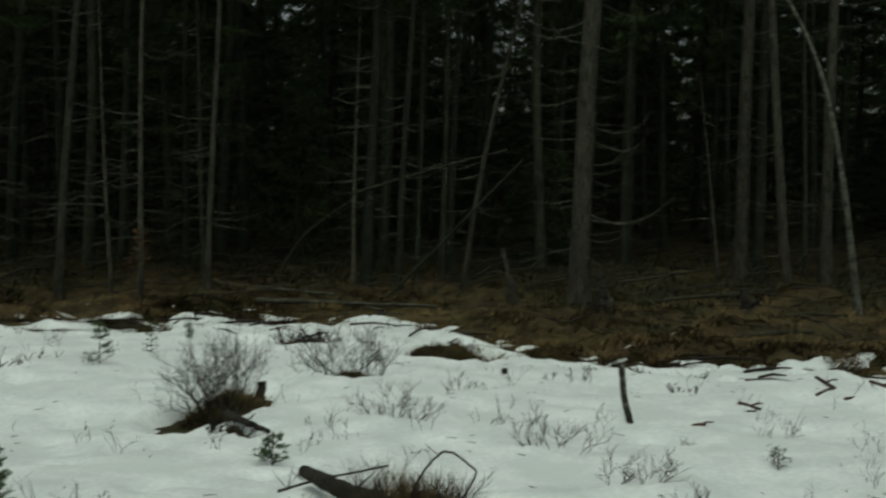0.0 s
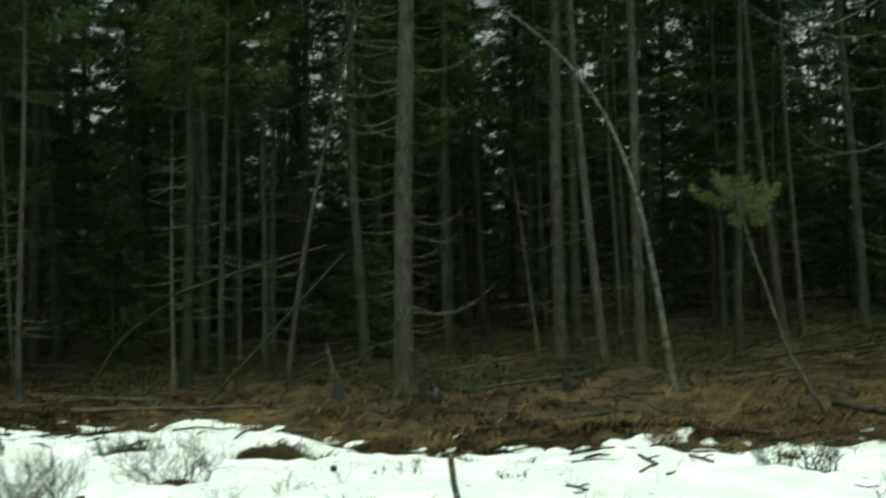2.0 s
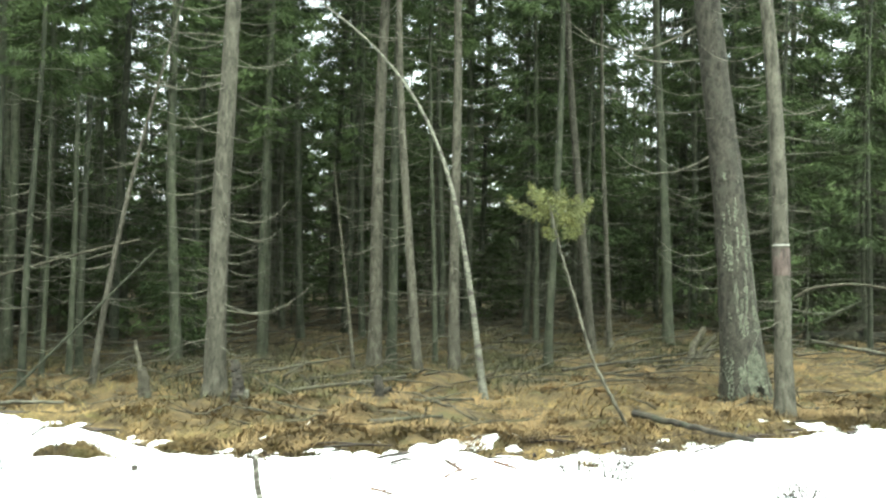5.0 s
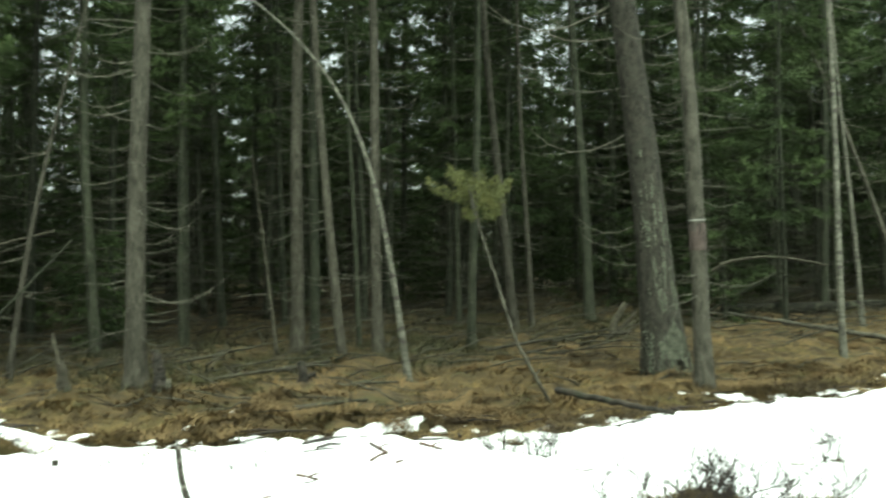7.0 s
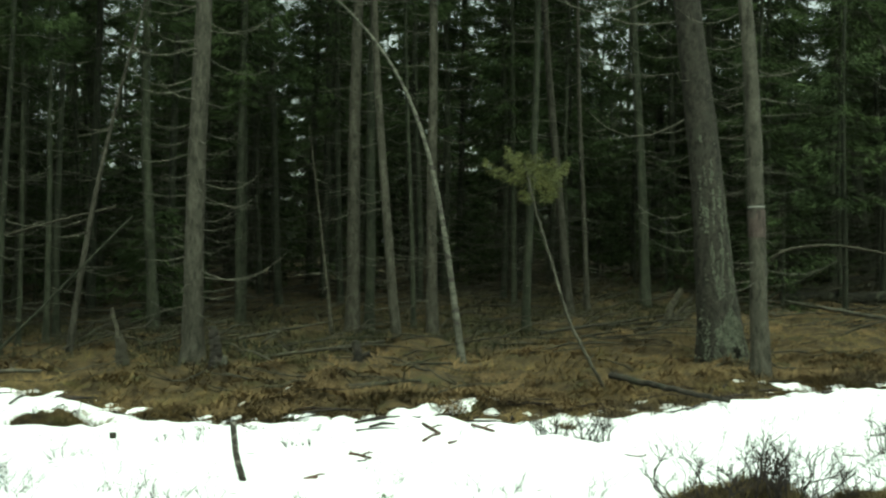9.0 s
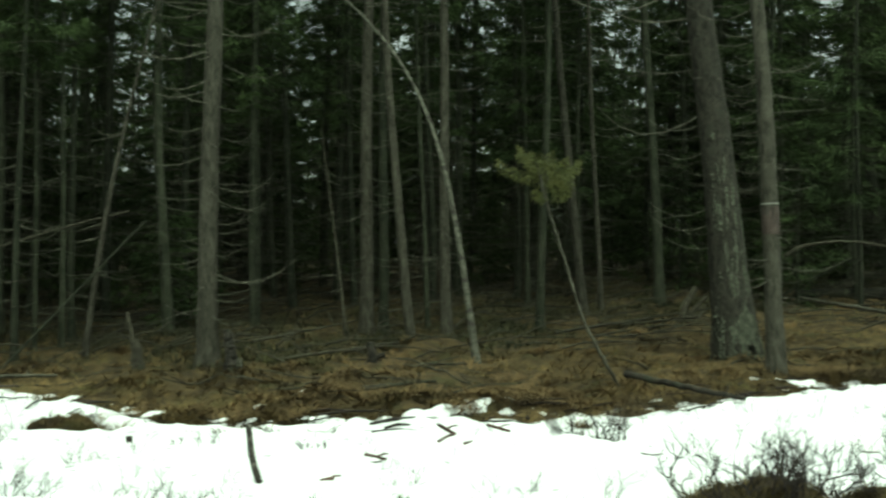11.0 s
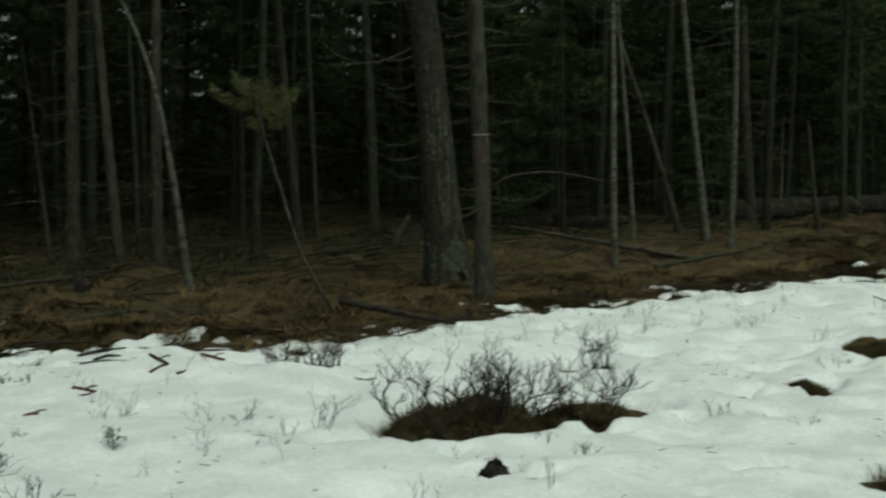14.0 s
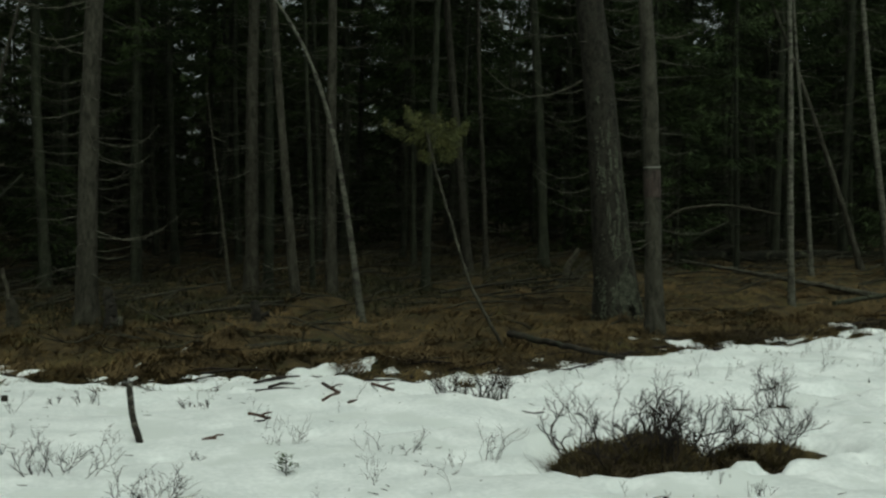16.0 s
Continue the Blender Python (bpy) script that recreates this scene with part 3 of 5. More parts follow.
# ---- the wood behind: repeated spruces in a few builds ----
STANDING = [(o.location.x, o.location.y) for o in scene.objects if o.get("category") == "tree"]
MODELS = []
for i in range(8):
    rng = random.Random(300 + i)
    h = (15, 17, 16, 18.5, 14, 15, 17, 16)[i]
    low = (3.2, 4.6, 3.8, 5.2, 2.2, 2.4, 3.4, 1.8)[i]
    near = i < 5
    ob = thing("forest_spruce", (0, 0, -50), "slender dark spruce with a green crown in the dense wood", "tree", "spruces of the dense wood")
    pts = stem_line(h, rng.uniform(-0.02, 0.02), 0, 12, 0.04, rng)
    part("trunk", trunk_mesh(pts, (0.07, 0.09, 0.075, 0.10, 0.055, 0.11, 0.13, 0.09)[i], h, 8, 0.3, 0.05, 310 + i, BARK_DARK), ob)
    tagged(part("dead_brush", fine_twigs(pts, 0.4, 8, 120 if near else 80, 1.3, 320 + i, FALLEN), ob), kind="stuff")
    part("crown", crown_mesh(h + 0.3, low, rng.uniform(1.35, 1.75), 330 + i, 80 if near else 70, 95 if near else 56, 0.18 if near else 0.30, 0.033 if near else 0.060, pts), ob, "dark green needled crown")
    MODELS.append(ob)

# narrow glades where the sky shows through, as bearings in degrees
GAPS = ((24.8, 26.2), (19.4, 19.9), (-0.5, 0.6), (2.95, 3.75), (34.1, 34.7), (14.8, 15.2), (10.2, 10.6), (-7.2, -6.6), (-4.5, -4.1))
rng = random.Random(77)
placed = []
for count, d0, d1, apart, a0, a1 in ((105, 20.0, 32.5, 1.25, -27, 60), (150, 32.5, 52, 1.5, -27, 60), (35, 31, 50, 1.5, 44, 66)):
    tries, made = 0, 0
    while made < count and tries < 12000:
        tries += 1
        a, d = radians(rng.uniform(a0, a1)), math.sqrt(rng.uniform(d0 * d0, d1 * d1))
        x, y = d * math.sin(a), d * math.cos(a)
        if beyond(x, y) < 3.8 or (d < 25 and 9 < math.degrees(a) < 52) or (any(lo - 18 / d < math.degrees(a) < hi + 18 / d for lo, hi in GAPS) and (d < 38 or rng.random() < 0.93)):
            continue
        if any((x - p) ** 2 + (y - q) ** 2 < 1.2 ** 2 for p, q in STANDING) or any((x - p) ** 2 + (y - q) ** 2 < apart ** 2 for p, q in placed):
            continue
        placed.append((x, y))
        made += 1
used = set()
for i, (x, y) in enumerate(placed):
    m = pose(x, y, float(floor_z(x, y)) - 0.08, rng.uniform(-1.5, 1.5), rng.uniform(-1.5, 1.5), rng.uniform(0, 360))
    k = i % 5 if math.hypot(x, y) < 33 else 5 + i % 3
    if k not in used:
        used.add(k)
        MODELS[k].matrix_basis = m
    else:
        copy_thing(MODELS[k], m)

# ---- young growth under the trees ----
SHADE = []
for i, h in enumerate((2.0, 3.0, 4.0)):
    rng = random.Random(500 + i)
    ob = thing("understory_spruce", (0, 0, -50), "young dark spruce in the shade of the wood", "tree", "young spruces under the trees")
    pts = stem_line(h, rng.uniform(-0.03, 0.03), 0, 6, 0.02, rng)
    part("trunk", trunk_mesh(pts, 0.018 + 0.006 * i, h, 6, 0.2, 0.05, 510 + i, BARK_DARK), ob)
    part("crown", crown_mesh(h + 0.1, 0.15, 0.55 + 0.12 * h, 520 + i, 42, 40, 0.16, 0.03, pts), ob, "sparse dark needled crown")
    tagged(part("dead_brush", fine_twigs(pts, 0.1, h, 40, 0.7, 530 + i, FALLEN), ob), kind="stuff")
    SHADE.append(ob)
rng, under, tries = random.Random(555), [], 0
while len(under) < 90 and tries < 20000:
    tries += 1
    a = rng.uniform(-26, 56)
    if a > 9 and rng.random() < 0.55:
        continue
    d = rng.uniform(19.5 if a < 6 else 25, 38)
    x, y = d * math.sin(radians(a)), d * math.cos(radians(a))
    if beyond(x, y) < 3.6 or any((x - p) ** 2 + (y - q) ** 2 < 0.8 for p, q in STANDING + placed + under):
        continue
    m = pose(x, y, float(floor_z(x, y)) - 0.04, 0, 0, rng.uniform(0, 360))
    k = len(under)
    under.append((x, y))
    if k < 3:
        SHADE[k].matrix_basis = m
    else:
        copy_thing(SHADE[k % 3], m)

# slender half-grown spruces and bare poles in the glades
ob = thing("glade_spruce", (0, 0, -50), "slender half-grown spruce in a narrow glade", "tree", "half-grown spruces in the glades")
pts = stem_line(6.4, 0.01, 0, 8, 0.03, random.Random(570))
part("trunk", trunk_mesh(pts, 0.045, 6.4, 6, 0.2, 0.05, 571, BARK_DARK), ob)
part("crown", crown_mesh(6.6, 0.4, 0.95, 572, 60, 44, 0.24, 0.05, pts), ob, "dark green needled crown")
rng, first = random.Random(575), True
for a, d in ((24.3, 37), (24.7, 34), (25.1, 38), (25.4, 42), (25.8, 40), (26.1, 36), (26.7, 39), (19.6, 42), (33.5, 38), (34.2, 41), (34.9, 39), (35.5, 43), (-0.3, 40), (0.3, 43), (3.1, 41), (3.7, 44), (15.0, 42), (10.3, 41)):
    x, y = d * math.sin(radians(a)), d * math.cos(radians(a))
    m = pose(x, y, float(floor_z(x, y)) - 0.05, 0, 0, rng.uniform(0, 360)) @ Matrix.Scale(rng.uniform(0.6, 0.85), 4)
    if first:
        ob.matrix_basis, first = m, False
    else:
        copy_thing(ob, m)
for a, d, r, sd in ((24.7, 40, 0.06, 581), (25.2, 34, 0.045, 582), (25.75, 42, 0.07, 583), (26.3, 37, 0.05, 584), (34.0, 40, 0.06, 585), (34.7, 36, 0.05, 586), (3.3, 38, 0.05, 587), (0.1, 41, 0.05, 588)):
    edge_tree("bare_pole", d * math.sin(radians(a)), d * math.cos(radians(a)), r, 14, rng.uniform(-0.02, 0.02), 0, "slim bare spruce pole in a narrow glade", "tree", BARK_DARK, sd, 14, (0.4, 0.9), 3, 12, 110, 12.0, 0.7, group="bare poles in the glades", boughs=24, sides=6)

# ---- the far wood ----
def h_gap(a, d):
    return d < 65 and any(lo < math.degrees(a) < hi for lo, hi in GAPS)


s, st = Soup(), Soup()
rng = random.Random(91)
for i in range(420):
    a, d = radians(rng.uniform(-32, 72)), math.sqrt(rng.uniform(50 ** 2, 95 ** 2))
    if h_gap(a, d):
        continue
    x, y = d * math.sin(a), d * math.cos(a)
    z, h = float(rise(x, y)) - 0.2, rng.uniform(8, 13)
    st.tube([(x, y, z), (x, y, z + h * 0.95)], [0.13, 0.03], 5, cap=False)
    for j in range(34):
        f = (j + rng.random()) / 34
        bough(s, (x, y, z + 0.3 + (h - 0.3) * f), rng.uniform(0, 6.283), 2.1 * (1 - f) ** 0.8 + 0.3, rng, 16, 0.6, 0.2, rng.uniform(-0.5, -0.1))
tagged(new("far_wood_crowns", s.mesh("far_wood_crowns", NEEDLES, False)), "distant dark green spruce crowns", "forest", kind="stuff")
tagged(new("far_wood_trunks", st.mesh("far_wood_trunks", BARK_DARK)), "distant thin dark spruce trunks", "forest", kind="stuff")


# ---- deadwood: snags, stumps, logs ----
def place(x, y, off=0.0, h=0.0):
    """A point that lies off metres sideways (as seen over the clearing) and h metres above the foot at x, y."""
    d = math.hypot(x, y)
    return Vector((x + off * y / d, y - off * x / d, foot_z(x, y) + h))


def stick_mesh(s, pts, r0, r1, rng, sides=6, rough=0.06, wander=1.0):
    line = []
    jit = min(r0 * 0.3, 0.01) * wander
    for a, b in zip(pts, pts[1:]):
        line += [a.lerp(b, k / 4) + Vector((rng.uniform(-1, 1), rng.uniform(-1, 1), rng.uniform(-1, 1))) * jit * (k > 0) for k in range(4)]
    line.append(pts[-1])
    n = len(line) - 1
    s.tube(line, [r0 + (r1 - r0) * i / n for i in range(n + 1)], sides, rough, rng)
    return line


def add_stubs(ob, line, r0, mat, rng, stubs):
    """Short broken side twigs, each a part of its stem."""
    for _ in range(stubs):
        i = rng.randrange(1, len(line) - 1)
        d = Vector((rng.uniform(-1, 1), rng.uniform(-1, 1), rng.uniform(0.1, 1))).normalized() * rng.uniform(0.05, 0.16)
        q = Soup()
        q.tube([line[i], line[i] + d * 0.6, line[i] + d + Vector((0, 0, 0.01))], [min(r0 * 0.35, 0.01), min(r0 * 0.28, 0.007), min(r0 * 0.12, 0.003)], 4)
        part("side_twig", q.mesh("side_twig", mat), ob)


def dead_stem(name, x, y, shape, r0, r1, label, category, mat, seed, stubs=3, group="", wander=1.0):
    """A stem that stands or leans: shape gives points sideways and up from its foot."""
    rng = random.Random(seed)
    s = Soup()
    foot = place(x, y)
    if len(shape) > 3:
        ends = (shape[0],) + tuple(shape) + (shape[-1],)
        shape = [tuple(0.5 * (2 * b[k] + (c[k] - a[k]) * f + (2 * a[k] - 5 * b[k] + 4 * c[k] - d[k]) * f * f + (3 * b[k] - a[k] - 3 * c[k] + d[k]) * f ** 3) for k in (0, 1))
                 for a, b, c, d in zip(ends, ends[1:], ends[2:], ends[3:]) for f in (0.0, 0.33, 0.67)] + [shape[-1]]
    pts = [place(x, y, o, h) - foot for o, h in shape]
    line = stick_mesh(s, pts, r0, r1, rng, 9, 0.12 if r0 > 0.05 else 0.06, wander)
    ob = new(name, s.mesh(name, mat))
    ob.location = foot
    add_stubs(ob, line, r0, mat, rng, stubs)
    return tagged(ob, label, category, group)


def log(x0, y0, x1, y1, r, label, mat, seed, lift=0.0, stubs=4, name="fallen_log", category="log", lift_end=None, taper=0.55):
    rng = random.Random(seed)
    s, n = Soup(), 5
    foot = Vector((x0, y0, foot_z(x0, y0)))
    pts = []
    za, zb = foot_z(x0, y0), foot_z(x1, y1)
    for i in range(n + 1):
        f = i / n
        x, y = x0 + (x1 - x0) * f, y0 + (y1 - y0) * f
        z = za + (zb - za) * f
        pts.append(Vector((x, y, z + r * 0.7 + lift + ((lift_end if lift_end is not None else lift) - lift) * f)) - foot)
    line = stick_mesh(s, pts, r, r * taper, rng, 10, 0.14 if r > 0.09 else 0.07)
    ob = new(name, s.mesh(name, mat))
    ob.location = foot
    add_stubs(ob, line, r, mat, rng, stubs)
    return tagged(ob, label, category)


dead_stem("tree_snag", 0.94, 15.99, ((0.03, -0.05), (0, 0.2), (-0.05, 0.36)), 0.075, 0.05, "broken grey snag standing on the forest edge", "snag", FALLEN, 1)
dead_stem("tree_snag", 0.90, 16.0, ((0, 0), (-0.03, 0.4), (-0.09, 0.74)), 0.04, 0.025, "broken grey snag standing on the forest edge", "snag", FALLEN, 2)
dead_stem("burnt_stump", 1.99, 15.12, ((0, -0.05), (0.02, 0.12), (0.0, 0.3), (-0.03, 0.5)), 0.095, 0.05, "dark rotten stump at the foot of a spruce", "stump", ROTTEN, 3, 1)
dead_stem("birch_stump", 2.08, 15.0, ((0, -0.05), (0.03, 0.12)), 0.035, 0.03, "short pale stump beside a rotten one", "stump", BIRCH, 4, 0)
dead_stem("rotten_stump", 3.91, 15.54, ((0, -0.05), (0, 0.15), (-0.02, 0.36)), 0.07, 0.05, "dark rotten stump in dry grass", "stump", ROTTEN, 5, 1)
dead_stem("rotten_stump", 3.80, 15.60, ((0, 0), (0.1, 0.12), (0.28, 0.20)), 0.04, 0.03, "dark broken wood beside a stump", "stump", ROTTEN, 6, 1)
dead_stem("forked_snag", 10.82, 20.02, ((0, 0), (0.09, 0.4), (0.3, 0.74)), 0.075, 0.05, "grey broken fork of dead wood", "snag", FALLEN, 7, 3)
dead_stem("forked_snag", 10.95, 20.0, ((0, 0), (0.1, 0.3), (0.36, 0.56)), 0.06, 0.03, "grey broken fork of dead wood", "snag", FALLEN, 8, 3)
dead_stem("leaning_pole", -0.71, 17.01, ((-0.1, -0.05), (0.9, 1.0), (1.83, 1.98)), 0.021, 0.014, "thin grey dead pole leaning through the wood", "dead pole", BARK_DARK, 9, 4)
dead_stem("leaning_pole", -2.5, 18.37, ((0, 0), (0.22, 0.4), (0.46, 0.7), (0.8, 0.98), (1.15, 1.2)), 0.022, 0.014, "thin grey dead stem bowed towards the ground", "dead pole", FALLEN, 10, 3)
dead_stem("leaning_pole", -1.54, 18.07, ((0.2, 1.32), (0.58, 1.46), (1.5, 1.75), (2.49, 2.02)), 0.022, 0.016, "thin grey dead pole caught among the trunks", "dead pole", FALLEN, 11, 3)
dead_stem("leaning_pole", 13.09, 20.19, ((0.05, 1.1), (0.31, 1.27), (0.8, 1.36), (1.4, 1.36), (2.2, 1.2)), 0.035, 0.02, "long grey dead bough hanging level", "dead pole", FALLEN, 12, 5)
dead_stem("leaning_pole", 13.6, 22.0, ((0, 0), (0.8, 0.5), (1.9, 1.1)), 0.04, 0.025, "thin grey dead pole leaning through the wood", "dead pole", BARK_DARK, 13, 5)
log(-2.01, 17.21, -0.74, 16.0, 0.035, "long grey barkless fallen pole", DEADWOOD, 21, 0.05)
log(-3.33, 17.83, -1.43, 16.26, 0.04, "long grey barkless fallen pole", DEADWOOD, 22, 0.06)
log(-2.38, 15.64, -0.04, 15.82, 0.035, "grey barkless fallen pole in dry grass", DEADWOOD, 23, 0.03)
log(2.66, 15.68, 4.76, 17.35, 0.026, "grey barkless fallen pole in dry grass", FALLEN, 24, 0.03, 4, lift_end=0.08)
log(3.31, 13.61, 4.24, 13.77, 0.035, "short grey log in dry grass", FALLEN, 25, 0.03)
log(6.22, 12.75, 6.75, 11.05, 0.042, "dark wet fallen pole reaching out of the grass onto snow", ROTTEN, 26, 0.10, 5, lift_end=0.10)
log(8.0, 12.85, 9.7, 13.3, 0.03, "dark rotten log along the edge of the grass", ROTTEN, 27, 0.0)
log(15.13, 16.45, 13.9, 20.9, 0.055, "pale fallen birch pole in dry grass", DEADWOOD, 28, 0.14, 7)
log(13.24, 15.44, 18.05, 17.82, 0.045, "dark fallen pole in dry grass", BARK_DARK, 29, 0.05)
log(19.9, 21.3, 32.5, 22.2, 0.29, "thick dark mossy fallen trunk at the back of the grass", LOG_BARK, 30, 0.05, 14, lift_end=0.1, taper=0.8)
log(14.6, 22.0, 21.0, 21.2, 0.15, "thick dark fallen trunk at the back of the grass", LOG_BARK, 31, 0.1, 10)
log(8.0, 19.2, 12.2, 20.6, 0.03, "thin dull fallen pole on the forest floor", FALLEN, 32, 0.06)
log(2.6, 17.4, 4.4, 19.6, 0.025, "thin dull fallen pole on the forest floor", FALLEN, 33, 0.12)
log(4.6, 17.4, 7.6, 19.8, 0.025, "thin dull fallen pole on the forest floor", FALLEN, 34, 0.06)

# the sapling that leans out of the wood with one tuft of needles left
ob = dead_stem("leaning_sapling", 6.08, 12.61, ((0, 0), (-0.4, 0.75), (-0.62, 1.46), (-0.8, 2.04), (-0.93, 2.56)), 0.021, 0.013, "thin leaning sapling with one pale green tuft on top", "sapling", BARK_GREY, 40, 2)
s, rng = Soup(), random.Random(41)
for off, h, ln, n in ((-0.78, 2.2, 0.30, 110), (-0.84, 2.32, 0.42, 170), (-0.88, 2.42, 0.46, 190), (-0.86, 2.5, 0.38, 150), (-0.92, 2.62, 0.26, 110), (-0.68, 2.42, 0.26, 110), (-0.66, 2.2, 0.22, 90), (-0.76, 2.36, 0.34, 150), (-0.72, 2.52, 0.24, 110)):
    p = place(6.08, 12.61, off, h) - place(6.08, 12.61)
    for q in range(3):
        bough(s, p, rng.uniform(0, 6.283), ln * rng.uniform(0.6, 1.05), rng, n, 0.055, 0.011, rng.uniform(-0.3, 0.4))
p = place(6.08, 12.61, -1.02, 2.44) - place(6.08, 12.61)
bough(s, p, across(6.08, 12.61) + math.pi, 0.38, rng, 210, 0.05, 0.011, 0.12)
part("needle_tuft", s.mesh("needle_tuft", NEEDLES_PALE, False), ob, "yellowish green needle tuft")

# pale band and scuff on the marked spruce
mk = next(o for o in scene.objects if o.name == "marked_spruce")
rng = random.Random(24)
line = stem_line(17, -0.026, -0.0057, 44, 0.02, rng)
for z0, z1, nm in ((2.22, 2.238, "pale_band"),):
    s = Soup()
    pts = [at_height(line, z0 + (z1 - z0) * k / 3) for k in range(4)]
    rr = [0.118 * (1 - 0.88 * p.z / 17) * 1.07 for p in pts]
    s.tube(pts, rr, 14, 0.01, rng)
    part(nm, s.mesh(nm, PAINT), mk, "pale ring round the trunk")
s = Soup()
pts = [at_height(line, 1.84 + 0.35 * k / 6) for k in range(7)]
s.tube(pts, [0.118 * (1 - 0.88 * p.z / 17) * 1.045 for p in pts], 16, 0.012, rng)
part("bark_scar", s.mesh("bark_scar", SCAR), mk, "reddish scuffed bark below the ring")

# ---- shrubs and weeds in the snow ----
def sprout(s, p, d, length, r, depth, rng):
    """A twig that forks as it grows."""
    d = d.normalized()
    bendv = Vector((rng.uniform(-1, 1), rng.uniform(-1, 1), rng.uniform(-0.3, 0.8))) * 0.6
    a = p + d * length * 0.5
    d2 = (d + bendv).normalized()
    b = a + d2 * length * 0.5
    s.tube([p, a, b], [r, r * 0.85, r * 0.65], 4 if r > 0.004 else 3, cap=False)
    if depth:
        for q, f in ((b, 0.75), (b, 0.7), (a, 0.65))[: 2 + (rng.random() < 0.75)]:
            nd = d2 + Vector((rng.uniform(-1, 1), rng.uniform(-1, 1), rng.uniform(-0.35, 0.75))) * 1.0
            sprout(s, q, nd, length * f * rng.uniform(0.7, 1.1), r * 0.7, depth - 1, rng)


def grass_clump(s, x, y, z, rx, ry, n, length, rng, up=0.8, width=0.008, lie=None):
    for _ in range(n):
        q, k = rng.uniform(0, 6.283), math.sqrt(rng.random())
        dx, dy = math.cos(q) * k, math.sin(q) * k
        zz = lie(dx * rx, dy * ry) if lie else z * (1 - k ** 3)
        d = Vector((dx * 0.7 + rng.uniform(-0.5, 0.5), dy * 0.7 + rng.uniform(-0.5, 0.5), up * rng.uniform(0.2, 1.2)))
        s.blade((x + dx * rx, y + dy * ry, zz), d, length * rng.uniform(0.5, 1.3), width)


def shrub(x, y, w, h, stems, label, seed, mound=0.0, depth=3, blades=0, thick=0.006, grass=None, tilt=0.55, yspread=0.7, turn=0.0):
    rng = random.Random(seed)
    z = foot_z(x, y)
    ob = thing("shrub", (x, y, z), label, "shrub", "bare shrubs in the snow")
    ob.rotation_euler = (0, 0, radians(turn))
    s = Soup()
    for _ in range(stems):
        k = rng.uniform(-1, 1)
        p = Vector((k * w * 0.40, rng.uniform(-1, 1) * w * 0.22 * yspread, 0.0))
        d = Vector((k * tilt * rng.uniform(0.4, 1.2) + rng.uniform(-0.2, 0.2), rng.uniform(-0.7, 0.7) * tilt, rng.uniform(0.35, 1.2)))
        sprout(s, p, d, h * rng.uniform(0.22, 0.5), thick * rng.uniform(0.7, 1.2), depth, rng)
    tagged(part("brush", s.mesh("brush", TWIG), ob), kind="stuff")

    def heap(px, py):
        """Height of the litter at a point beside the foot."""
        f2 = min((px / (w * 0.5)) ** 2 + (py / (w * 0.4 * yspread)) ** 2, 1.3)
        lump = 1 + 0.45 * float(smooth_noise(px + seed, py, 5.0)) + 0.25 * float(smooth_noise(px, py + seed, 14.0))
        return mound * (1 - (f2 * f2 if grass is GRASS else f2)) * lump + 0.02 * float(smooth_noise(px + seed, py, 31.0)) - 0.07 * f2 - 0.03

    if mound:
        s = Soup()
        rings, n = 16, 44
        for i in range(rings + 1):
            f = i / rings
            for j in range(n):
                q = 2 * math.pi * j / n
                r = f * (1 + 0.18 * float(smooth_noise(math.cos(q) * 1.5 + seed, math.sin(q) * 1.5, 1.0)))
                px, py = math.cos(q) * r * w * 0.5, math.sin(q) * r * w * 0.4 * yspread
                s.v.append((px, py, heap(px, py)))
        for i in range(rings):
            for j in range(n):
                k = (j + 1) % n
                s.f.append((i * n + j, i * n + k, (i + 1) * n + k, (i + 1) * n + j))
        part("litter_mound", s.mesh("litter_mound", FLOOR if grass is GRASS else HEATH), ob, "brown litter of dead leaves and heath")
    if blades:
        for nm, share, mat, tall, lab in (("dead_grass", 2.2 if grass is GRASS else 1.5, grass or HEATH, 1.0, "brown dead grass blades"), ("leaf_litter", 0.3 if grass is OLIVE_GRASS else 0.06 if grass else 1.6, DARK_LITTER, 0.6, "dark wet leaf and twig litter")):
            s = Soup()
            grass_clump(s, 0, 0, mound * 0.9, w * 0.52, w * 0.42 * yspread, int(blades * share), max(0.08, h * 0.22) * tall, rng, (0.35 if grass is GRASS else 0.7) * tall, 0.0095, heap if mound else None)
            tagged(part(nm, s.mesh(nm, mat, False), ob, lab), kind="stuff")
    return ob


shrub(-1.6, 9.15, 1.15, 0.60, 40, "wide bare dark shrub over a melted hollow", 201, 0.10, 4, 900, 0.0038, OLIVE_GRASS, 0.95, 0.45, 72)
log(-1.52, 8.55, -1.12, 7.95, 0.03, "dark broken log piece lying in a melted hollow", ROTTEN, 229, 0.05, 6)
shrub(-1.39, 12.55, 0.85, 0.28, 30, "low bare shrub on brown litter", 202, 0.08, 2, 500)
shrub(-0.73, 10.38, 0.75, 0.52, 24, "bare dark shrub with brown litter at its foot", 203, 0.09, 4, 500, 0.0042, GRASS, 0.8)
shrub(0.03, 11.95, 0.80, 0.22, 8, "brown mound of dead grass in the snow", 204, 0.14, 2, 900, 0.005, GRASS)
shrub(-0.29, 8.56, 0.44, 0.36, 16, "small bare shrub in the snow", 205, 0.04, 3, 200, 0.0034, None, 0.7)
shrub(-1.38, 8.08, 0.36, 0.16, 10, "tangle of dark roots and twigs", 206, 0.07, 2, 120, 0.008)
